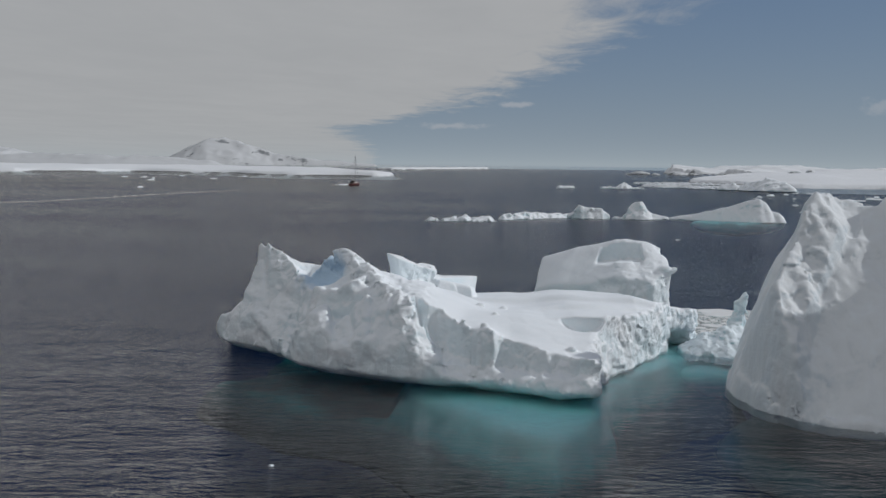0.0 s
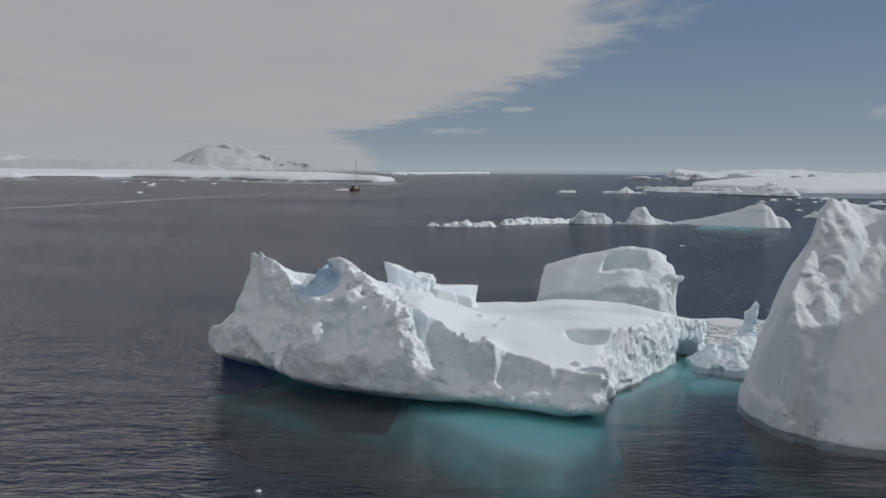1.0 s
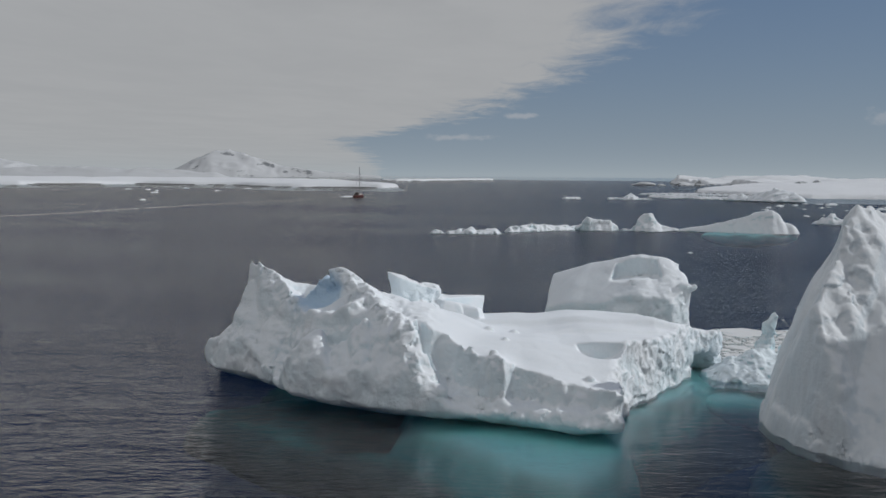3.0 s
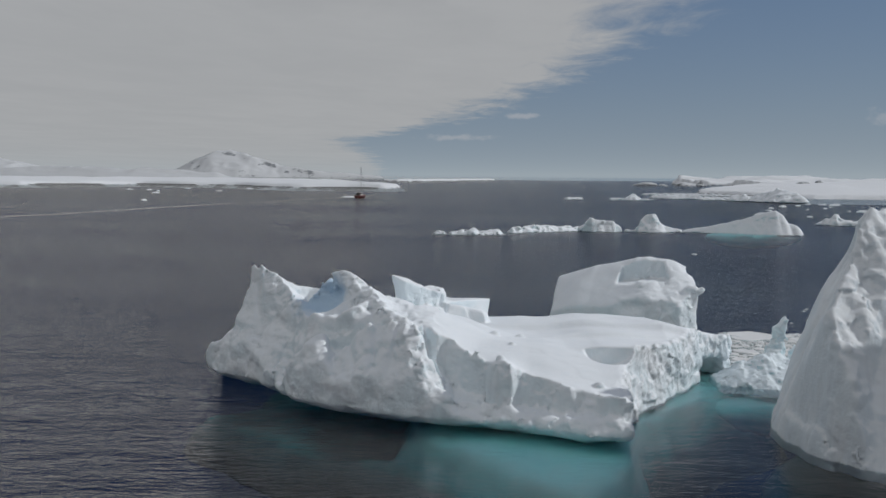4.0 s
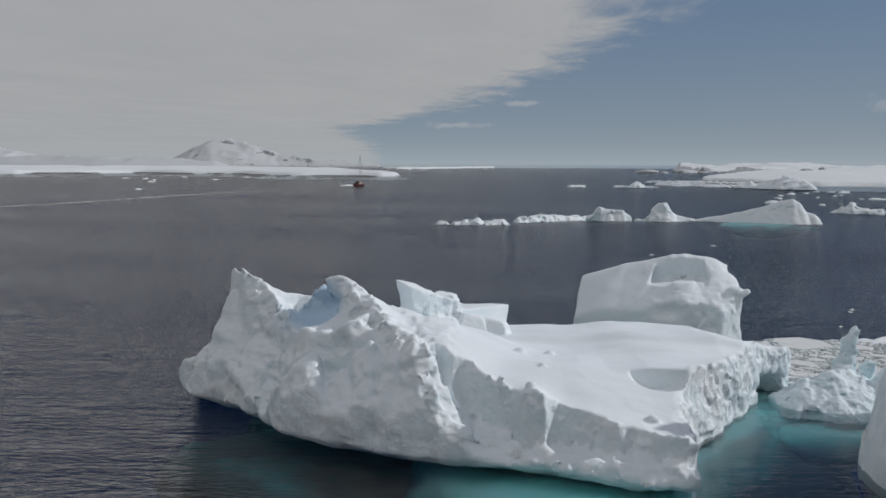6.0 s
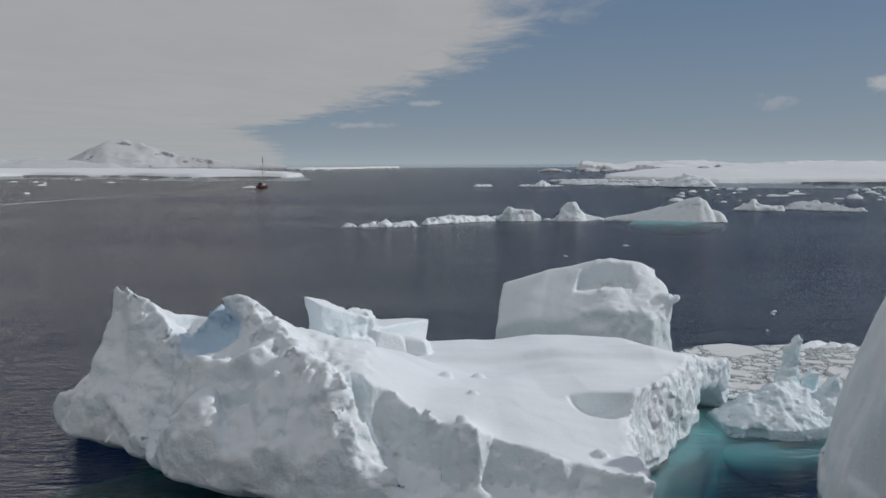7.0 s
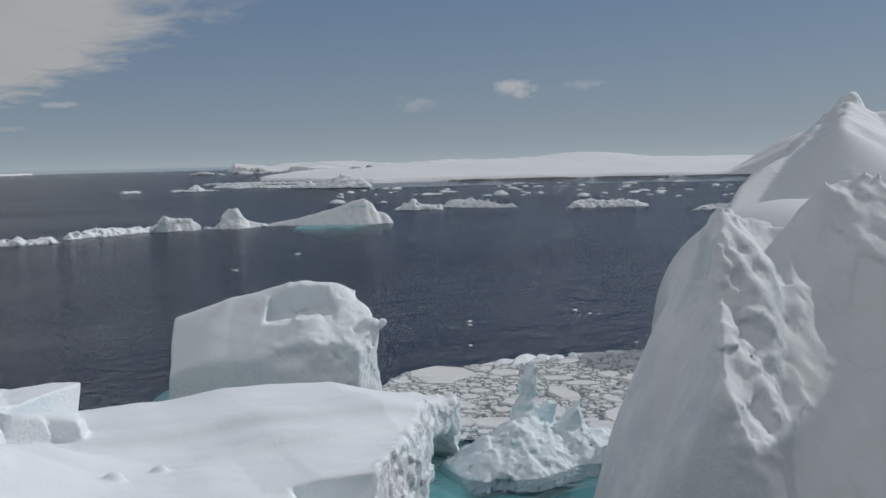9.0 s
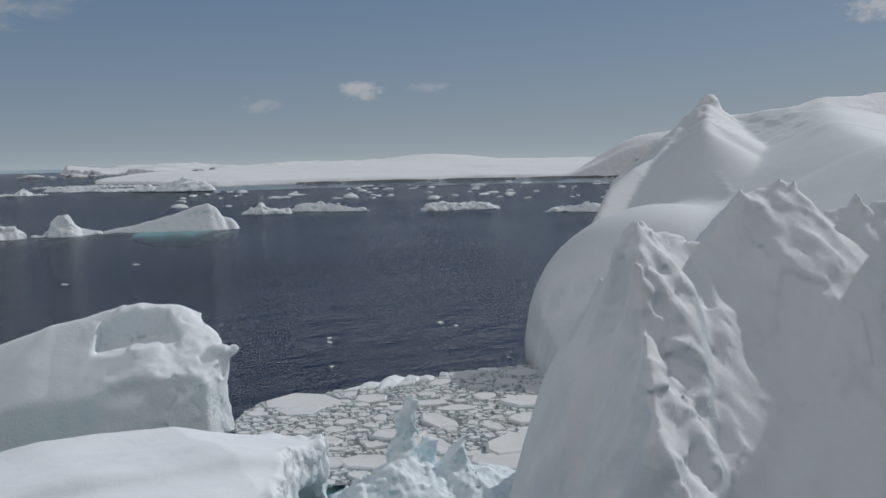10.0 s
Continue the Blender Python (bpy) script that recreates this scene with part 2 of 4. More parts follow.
def facets(x, y, z, size, seed):
    """Broken, flat-faced relief from about -1 to 1: every cell of a jittered grid has a plane of its own."""
    px, py, pz = x / size, y / size, z / size
    ix, iy, iz = (np.floor(p).astype(np.int64) for p in (px, py, pz))
    best, key = np.full(x.shape, 1e9), np.zeros(x.shape, np.int64)
    bx, by, bz = np.zeros(x.shape), np.zeros(x.shape), np.zeros(x.shape)
    for a in (-1, 0, 1):
        for b in (-1, 0, 1):
            for c in (-1, 0, 1):
                h = ((ix + a) * 374761393 + (iy + b) * 668265263 + (iz + c) * 1440662683 + seed * 974634777) & 0xFFFFFFFF
                h = ((h ^ (h >> 13)) * 1274126177) & 0xFFFFFFFF
                h = h ^ (h >> 16)
                dx = px - (ix + a + (h & 1023) / 1023.0)
                dy = py - (iy + b + ((h >> 10) & 1023) / 1023.0)
                dz = pz - (iz + c + ((h >> 20) & 1023) / 1023.0)
                d = dx * dx + dy * dy + dz * dz
                near = d < best
                best[near], key[near] = d[near], h[near]
                bx[near], by[near], bz[near] = dx[near], dy[near], dz[near]
    h = ((key ^ (key >> 11)) * 2246822519) & 0xFFFFFFFF
    h = h ^ (h >> 15)
    n = [((h >> k) & 255) / 127.5 - 1 for k in (0, 8, 16)]
    return 0.55 * (((h >> 24) & 255) / 127.5 - 1) + 0.9 * (bx * n[0] + by * n[1] + bz * n[2])


def broken(x, y, z, size, seed, amount):
    """facets() where amount is above nought, times amount."""
    out = np.zeros(x.shape)
    k = amount > 0.02
    out[k] = amount[k] * facets(x[k], y[k], z[k], size, seed)
    return out


def smax(a, b, k):
    h = np.maximum(k - np.abs(a - b), 0) / k
    return np.maximum(a, b) + h * h * k * 0.25


def smin(a, b, k):
    return -smax(-a, -b, k)


def ridge(x, y, pts, left, right, round_=0.5):
    """Height of a ridge along pts (x, y, z), with the fall per metre on its left and right sides."""
    best = None
    for (ax, ay, az), (bx, by, bz) in zip(pts, pts[1:]):
        ux, uy = bx - ax, by - ay
        ll = ux * ux + uy * uy + 1e-9
        t = np.clip(((x - ax) * ux + (y - ay) * uy) / ll, 0, 1)
        ex, ey = x - (ax + ux * t), y - (ay + uy * t)
        d = np.sqrt(ex * ex + ey * ey)
        side = np.clip((ux * ey - uy * ex) / (np.sqrt(ll) * (d + 0.05)), -1, 1) * 0.5 + 0.5
        fall = right + (left - right) * side
        h = az + (bz - az) * t - fall * (np.sqrt(d * d + round_ * round_) - round_)
        best = h if best is None else np.maximum(best, h)
    return best


def inside(x, y, poly):
    """Signed distance to a polygon in plan, negative inside."""
    d = np.full(np.shape(x), 1e18)
    sign = np.ones(np.shape(x))
    for i, (ax, ay) in enumerate(poly):
        bx, by = poly[i - 1]
        ex, ey, wx, wy = bx - ax, by - ay, x - ax, y - ay
        t = np.clip((wx * ex + wy * ey) / (ex * ex + ey * ey), 0, 1)
        d = np.minimum(d, (wx - ex * t) ** 2 + (wy - ey * t) ** 2)
        c1, c2, c3 = y >= ay, y < by, ex * wy > ey * wx
        sign = np.where((c1 & c2 & c3) | (~c1 & ~c2 & ~c3), -sign, sign)
    return sign * np.sqrt(d)


def rise(x, y, z, h):
    """Distance above a height map h over the plan, by its local slope."""
    gx, gy = np.gradient(h[:, :, 0], x[:, 0, 0], y[0, :, 0])
    return (z - h) / np.sqrt(1 + np.minimum(gx * gx + gy * gy, 12.0))[:, :, None]


def ball(x, y, z, at, radii):
    """Rough signed distance to an ellipsoid."""
    q = np.sqrt(((x - at[0]) / radii[0]) ** 2 + ((y - at[1]) / radii[1]) ** 2 + ((z - at[2]) / radii[2]) ** 2)
    return (q - 1) * min(radii)


def skin(field, low, high, step):
    """The surface where field(x, y, z) changes sign, as vertices and quads (surface nets). step: one width, or three axes."""
    axes = [np.arange(a, b + step, step) for a, b in zip(low, high)] if isinstance(step, float) else step
    x, y, z = np.meshgrid(*axes, indexing="ij")
    f = field(x, y, z)
    f[0], f[-1], f[:, 0], f[:, -1], f[:, :, 0], f[:, :, -1] = 1, 1, 1, 1, 1, 1
    shape = np.array(f.shape) - 1
    total, count = np.zeros((*shape, 3), np.float32), np.zeros(shape, np.float32)

    def cut(d, o1, o2):
        """Crossings of the edges along axis d of every cell, at the corner offsets o1, o2 on the other axes."""
        a = [slice(None)] * 3
        b = [slice(None)] * 3
        others = [k for k in range(3) if k != d]
        for k, o in zip(others, (o1, o2)):
            a[k] = b[k] = slice(o, o + shape[k])
        a[d], b[d] = slice(0, shape[d]), slice(1, shape[d] + 1)
        fa, fb = f[tuple(a)], f[tuple(b)]
        hit = (fa < 0) != (fb < 0)
        t = np.where(hit, fa / np.where(hit, fa - fb, 1), 0)
        p = np.zeros((int(hit.sum()), 3), np.float32)
        p[:, d] = t[hit]
        for k, o in zip(others, (o1, o2)):
            p[:, k] = o
        total[hit] += p
        count[hit] += 1

    for d in range(3):
        for o1 in (0, 1):
            for o2 in (0, 1):
                cut(d, o1, o2)
    used = count > 0
    index = np.full(shape, -1)
    index[used] = np.arange(used.sum())
    cells = np.argwhere(used)
    at = cells + total[used] / count[used][:, None]
    verts = np.stack([np.interp(at[:, k], np.arange(len(axes[k])), axes[k]) for k in range(3)], 1)
    quads = []
    for d in range(3):
        e1, e2 = [k for k in range(3) if k != d]
        a, b = [slice(1, -1)] * 3, [slice(1, -1)] * 3
        a[d], b[d] = slice(0, -1), slice(1, None)
        fa, fb = f[tuple(a)] < 0, f[tuple(b)] < 0
        for want, flip in ((fa & ~fb, False), (~fa & fb, True)):
            c = np.argwhere(want)
            c[:, e1] += 1
            c[:, e2] += 1
            ring = []
            for q1, q2 in ((0, 0), (-1, 0), (-1, -1), (0, -1)):
                g = c.copy()
                g[:, e1] += q1
                g[:, e2] += q2
                ring.append(index[g[:, 0], g[:, 1], g[:, 2]])
            ring = np.stack(ring, 1)
            if flip != (d == 1):
                ring = ring[:, ::-1]
            quads.append(ring)
    return verts, np.concatenate(quads)


def mesh_from(name, verts, quads, mat, smooth=True):
    me = bpy.data.meshes.new(name)
    me.vertices.add(len(verts))
    me.vertices.foreach_set("co", np.asarray(verts, np.float32).ravel())
    k = quads.shape[1]
    me.loops.add(quads.size)
    me.loops.foreach_set("vertex_index", quads.astype(np.int32).ravel())
    me.polygons.add(len(quads))
    me.polygons.foreach_set("loop_start", np.arange(0, quads.size, k, dtype=np.int32))
    me.update(calc_edges=True)
    me.validate()
    me.materials.append(mat)
    me.polygons.foreach_set("use_smooth", np.full(len(me.polygons), smooth))
    return me


def linked(ob, parent):
    ob.parent = parent
    return ob


def part(name, bm, mat, parent, label=""):
    me = bpy.data.meshes.new(name)
    bm.to_mesh(me)
    bm.free()
    me.materials.append(mat)
    return tagged(linked(new(name, me), parent), label=label)


def carved(name, parent, field, low, high, step, mat, label="", rough=None):
    """A mesh part cut out of a field; rough(x, y, z) is added near the surface only."""
    def full(x, y, z):
        f = field(x, y, z)
        if rough:
            near = np.abs(f) < 1.3
            f[near] += rough(x[near], y[near], z[near])
        return f
    v, q = skin(full, low, high, step)
    return tagged(linked(new(name, mesh_from(name, v, q, mat)), parent), label=label)


def thing(name, label, category, group="", kind="", at=(0, 0, 0)):
    ob = tagged(new(name), label, category, group, kind)
    ob.location = at
    return ob


def sheet(name, x0, x1, y0, y1, nx, ny, height, mat, label, category, keep=None):
    """A ground sheet with height(x, y)."""
    x, y = np.meshgrid(np.linspace(x0, x1, nx), np.linspace(y0, y1, ny), indexing="ij")
    z = height(x, y)
    v = np.stack([x, y, z], -1).reshape(-1, 3)
    i = np.arange(nx * ny).reshape(nx, ny)
    q = np.stack([i[:-1, :-1], i[1:, :-1], i[1:, 1:], i[:-1, 1:]], -1).reshape(-1, 4)
    q = q[(z.reshape(-1)[q] > -2.9).any(1)]
    return tagged(new(name, mesh_from(name, v, q, mat)), label, category, kind="structure")


# ---------------------------------------------------------------- sea
def flat(name, z, r, mat, label, category):
    ring = [(r * math.cos(2 * math.pi * k / 96), r * math.sin(2 * math.pi * k / 96), z) for k in range(96)]
    me = bpy.data.meshes.new(name)
    me.from_pydata([(0, 0, z)] + ring, [], [(0, k + 1, (k + 1) % 96 + 1) for k in range(96)])
    me.materials.append(mat)
    return tagged(new(name, me), label, category, kind="structure")


flat("water", 0.0, 4900, WATER, "dark blue-grey rippled polar sea, calm", "sea")
flat("seabed", -14.0, 4900, DEEP, "dark deep water below the sea surface", "sea")


# ---------------------------------------------------------------- the low iceberg
# plan of the ice just above the water, from the nose along the front, round the broken end and back
MAIN = [(-16.6, 71.4), (-16.4, 70.5), (-15.8, 69.5), (-14.6, 68.2), (-12.3, 66.5), (-10.3, 64.4), (-8.9, 62.2), (-7.4, 60.8), (-5.4, 59.7), (-2.8, 58.5), (0.0, 57.8), (2.1, 57.3),
        (4.2, 56.5), (6.0, 55.6), (7.9, 54.6), (9.8, 54.9), (10.3, 56.6), (10.8, 59.6), (11.8, 62.6), (13.9, 66.0), (16.1, 69.6), (17.6, 72.4), (19.4, 73.6), (20.0, 75.2), (19.8, 78.0),
        (12.0, 78.4), (6.0, 79.0), (2.6, 79.6), (-3.0, 78.0), (-8.0, 75.0), (-14.0, 73.4)]
FRONT_X, FRONT_Y = [-17.2, -16.2, -14.6, -12.3, -10.3, -8.9, -7.4, -5.4, -2.8, 0.0, 2.1, 4.2, 6.0, 7.9, 9.8], [71.0, 69.5, 68.2, 66.5, 64.4, 62.2, 60.8, 59.7, 58.5, 57.8, 57.3, 56.5, 55.6, 54.6, 54.6]
BROW_X, BROW_Y = [-6.2, -4.4, -3.0, -1.5, -0.9, -0.2, 0.5, 1.3, 2.0, 2.6, 3.3, 4.0, 4.6, 6.0, 7.8, 9.4, 12.0], [66.4, 63.9, 62.0, 60.4, 60.9, 60.2, 60.5, 60.0, 59.4, 58.9, 57.8, 57.7, 58.1, 57.3, 56.4, 55.3, 54.8]
END_Y, END_X = [54.5, 56.6, 59.6, 62.6, 66.0, 69.6, 72.4, 73.6, 75.0], [9.8, 10.3, 10.8, 11.8, 13.9, 16.1, 17.6, 19.4, 20.0]


def deck_height(x, y):
    """The snow deck: it climbs away from the front in low terraces and drops towards the broken end."""
    h = 3.05 + 0.2 * np.clip(y - 57, -3, 5.6) - 0.055 * np.maximum(y - 63, 0) - 0.24 * np.maximum(x - 14.2, 0) - 0.03 * np.clip(x - 6, -2, 6)
    h = h + 0.18 * (1 + np.tanh((y - 62.2 + 0.06 * (x - 10)) / 0.2)) * np.clip((x - 7.4) / 2.0, 0, 1) * np.clip((72 - y) / 8, 0, 1)
    wave = 0.8 * fbm(x, y, 0 * x, 6.0, 2, 17)
    h = h + 0.28 * np.tanh((y - 70.2 - wave + 0.10 * (x - 10)) / 0.35) * np.clip((x - 1) / 4, 0, 1) + 0.22 * np.tanh((y - 67.6 - 0.6 * wave - 0.16 * (x - 10)) / 0.3) * np.clip((x - 6) / 3, 0, 1)
    h = h - 0.30 * np.clip((y - 72.5) / 3, 0, 1) + 0.15 * fbm(x, y * 1.4, 0 * x, 5.0, 2, 18) + 0.035 * fbm(x * 0.5, y, 0 * x, 1.2, 2, 20)
    # the bulge on the brow and the rise towards the crest
    h = h + 0.75 * np.exp(-(((x - 3.5) / 0.75) ** 2 + ((y - 57.6) / 1.5) ** 2)) + 0.12 * np.maximum(2.0 - x, 0) * np.clip((y - 58) / 4, 0, 1)
    return smax(h, ridge(x, y, [(-4.8, 66.0, 6.9), (-3.4, 66.4, 6.1), (-1.5, 67.0, 5.3), (1.0, 67.6, 5.0)], 0.5, 0.16, 0.4) - 0.42 * np.maximum(x + 0.5, 0) * np.clip((66 - y) / 6, 0.35, 1), 0.3)


def main_height(x, y):
    front = y - np.interp(x, FRONT_X, FRONT_Y)
    brow = y - np.interp(x, BROW_X, BROW_Y) + 0.28 * fbm(x, y, 0 * x, 1.6, 3, 13) - 0.06 * creased(x, y, 0 * x, 0.9, 2, 14)
    # the wall under the brow, and the ledge at its foot with a lumpy lip
    ledge = 1.0 + 0.5 * np.clip(front, 0, 6) + 0.22 * np.exp(-((front - 0.35) / 0.4) ** 2) + 0.16 * fbm(x, y, 0 * x, 0.9, 3, 16) + 0.14 * fbm(x, y, 0 * x, 3.0, 2, 22)
    deck = deck_height(x, y)
    wall = deck + np.where(brow < 0, 3.2 * np.maximum(brow, -0.35) + 6.0 * np.minimum(brow + 0.35, 0), 0)
    east = smin(smax(np.minimum(deck, wall), ledge, 0.12), deck, 0.1)
    # horn, saddle, second horn, and the crest that runs down into the deck
    crest = ridge(x, y, [(-13.25, 69.9, 8.0), (-12.6, 69.6, 7.5), (-11.6, 69.1, 7.2), (-10.9, 69.1, 6.85), (-10.2, 69.5, 6.3), (-9.6, 69.9, 5.95), (-9.0, 70.0, 6.0)], 1.6, 1.5, 0.05)
    crest = np.maximum(crest, ridge(x, y, [(-9.0, 70.0, 6.0), (-8.2, 69.0, 6.4), (-7.5, 67.7, 7.0), (-7.1, 67.0, 7.65), (-6.1, 66.5, 7.7), (-4.8, 66.0, 6.9), (-3.4, 66.4, 6.1), (-1.5, 67.0, 5.1)], 1.2, 1.1, 0.1))
    crest = np.maximum(crest, ridge(x, y, [(-17.0, 71.0, 1.6), (-15.0, 70.0, 3.0), (-13.6, 69.8, 4.8)], 1.2, 0.9, 0.4))
    # the shoulder between horn and second horn carries a hollow, open to the front
    bench = ridge(x, y, [(-10.4, 68.6, 6.2), (-9.4, 66.6, 5.9), (-8.6, 65.0, 5.6), (-7.6, 62.9, 5.35), (-6.3, 62.6, 5.5), (-5.0, 62.8, 6.0), (-4.4, 64.2, 6.5)], 0.9, 0.9, 0.2)
    bulk = smax(crest, bench, 0.2)
    bulk = smax(bulk, 5.2 - 0.9 * np.hypot(np.maximum(np.abs(x + 7.2) - 2.2, 0), np.maximum(np.abs(y - 66.2) - 3.0, 0)), 0.2)
    slump = 0.35 * fbm(x, y, 0 * x, 2.6, 2, 24)
    slope = 1.0 + 0.95 * np.clip(front + slump, 0, 1.7) + (2.4 + 2.8 * np.clip((-10.6 - x) / 1.4, 0, 1)) * np.maximum(front + slump - 1.7, 0)
    west = smin(bulk, slope, 0.5)
    # the rib under the horn, the spur that comes forward from the second horn, and lumps on the snow slope
    for pts, left, right, soft in (([(-11.3, 69.0, 7.1), (-10.5, 68.2, 6.55), (-9.9, 67.2, 6.3), (-9.4, 66.4, 5.0)], 2.2, 2.4, 0.12),
                                   ([(-13.0, 69.7, 6.6), (-12.7, 68.4, 4.6), (-12.4, 67.6, 2.8)], 1.6, 1.4, 0.3),
                                   ([(-6.1, 66.4, 7.5), (-5.2, 65.0, 6.75), (-4.4, 63.8, 6.45), (-3.0, 61.9, 5.9), (-2.1, 60.8, 5.55), (-1.55, 59.9, 5.25), (-1.5, 59.3, 4.3), (-1.3, 58.8, 3.2), (-0.5, 58.2, 2.4), (0.6, 57.8, 1.8)], 1.5, 1.5, 0.12),
                                   ([(-2.7, 60.6, 5.4), (-2.9, 59.5, 4.0), (-2.6, 58.8, 2.9), (-2.2, 58.4, 1.7)], 1.5, 2.2, 0.15),
                                   ([(-4.2, 61.4, 5.2), (-4.1, 60.1, 3.6), (-3.8, 59.3, 2.4)], 1.5, 2.4, 0.2),
                                   ([(-7.2, 62.2, 4.4), (-6.8, 61.0, 3.5), (-6.3, 60.5, 2.4)], 1.2, 2.0, 0.35),
                                   ([(-5.5, 61.2, 3.8), (-5.1, 60.3, 2.9), (-4.8, 59.9, 1.9)], 1.2, 2.0, 0.3),
                                   ([(-11.2, 67.4, 4.4), (-10.6, 66.2, 3.4), (-10.0, 65.2, 2.3)], 1.3, 1.8, 0.25)):
        west = smax(west, ridge(x, y, pts, right, left, soft), 0.15)
    # the cliff that drops from the horn to the nose
    west = np.minimum(west, np.interp(x + 0.15 + 0.12 * fbm(x, y, 0 * x, 1.5, 2, 26), [-17.3, -16.6, -15.0, -14.2, -13.8, -13.5, -13.35], [1.2, 1.8, 2.7, 3.5, 4.7, 5.5, 8.2]))
    k = np.clip((x + 6.0) / 0.5, 0, 1)
    h = np.maximum(west, east * k - 9 * (1 - k))
    # the gully between the spur and the deck
    gully = ridge(x, y, [(-1.1, 61.3, -5.1), (-0.8, 60.5, -4.0), (-0.6, 59.9, -2.9), (-0.1, 59.2, -2.1)], 6.0, 6.0, 0.2)
    return -smax(-h, gully, 0.15)


def main_field(x, y, z):
    x2, y2 = x[:, :, :1], y[:, :, :1]
    front = y2 - np.interp(x2, FRONT_X, FRONT_Y)
    near = np.clip((3.5 - front) / 2, 0, 1) * np.clip((10.7 - x2) / 0.5, 0, 1)
    notch = np.clip((0.75 - z) / 0.75, 0, 1.4) ** 1.5                       # the swell has cut in under the front
    side = inside(x2, y2, MAIN) + 0.22 * near * fbm(x2, y2, 0 * x2, 1.1, 3, 28) + near * (1.5 * notch - 0.25) + 0.10 * np.clip(z, -2, 6) * (1 - near) + 0.04 * z * near
    f = smax(rise(x, y, z, main_height(x2, y2)), side, 0.22)
    # the fin, and the flat slab behind it
    fin = [(-3.5, 69.9), (-3.0, 69.4), (-0.75, 70.9), (-0.35, 71.7), (-0.5, 73.0), (-1.6, 72.2)]
    blade = np.maximum(np.maximum(inside(x2, y2, fin) - 0.20 * np.clip(z - 5.4, -1.5, 2), (z - 6.98 + 0.46 * (x2 + 3.24) - 0.02 * (y2 - 70) - 0.05 * np.clip(x2 + 2, 0, 2)) * 0.9), 2 - z)
    f = smin(f, blade, 0.1)
    plate = [(-2.6, 73.4), (-0.5, 71.8), (0.2, 73.2), (1.0, 75.0), (2.75, 78.2), (1.6, 79.4), (-2.2, 77.0)]
    slab = np.maximum(np.maximum(inside(x2, y2, plate) - 0.12 * (z - 4.4), z - 5.05 + 0.09 * (y2 - 73)), 2 - z)
    f = smin(f, slab, 0.12)
    # blocks that lie round the fin under snow
    for bx, by, w, d, top, turn in ((0.35, 71.9, 0.75, 0.6, 4.95, 0.3), (1.55, 72.3, 0.95, 0.6, 4.65, -0.2), (-1.1, 70.6, 0.8, 0.45, 4.9, 0.5)):
        u, v = (x2 - bx) * np.cos(turn) + (y2 - by) * np.sin(turn), (y2 - by) * np.cos(turn) - (x2 - bx) * np.sin(turn)
        f = smin(f, smax(np.maximum(np.abs(u) - w, np.abs(v) - d) + 0.25 * (z - 4.4), z - top + 0.2 * u + 0.12 * v, 0.3), 0.15)
    # the hollow in the deck, its far side a standing wall
    scoop = np.maximum(ball(x, y, z, (9.75, 61.9, 4.75), (1.75, 2.2, 2.0)), (y - 62.4 + 0.05 * (x - 10)) * 0.97)
    f = smax(f, -scoop, 0.06)
    # the blue hollow under the saddle
    f = smax(f, -ball(x, y, z, (-7.9, 65.2, 6.7), (1.7, 2.0, 1.55)), 0.2)
    # the cave at the waterline and the cleft by the corner
    f = smax(f, -ball(x, y, z, (18.3, 72.6, 0.0), (1.3, 2.4, 1.55)), 0.2)
    f = smax(f, -ball(x, y, z, (10.85, 58.1, 0.5), (0.42, 0.55, 2.5)), 0.1)
    for bx, by, r in ((3.1, 64.9, 0.24), (4.7, 66.2, 0.22), (8.7, 57.5, 0.22), (4.1, 62.0, 0.13), (3.4, 58.4, 0.2)):
        top = float(deck_height(np.array([[bx]]), np.array([[by]]))[0, 0])
        f = smin(f, ball(x, y, z, (bx, by, top + 0.04), (r * 1.4, r, r)), 0.15)
    return f


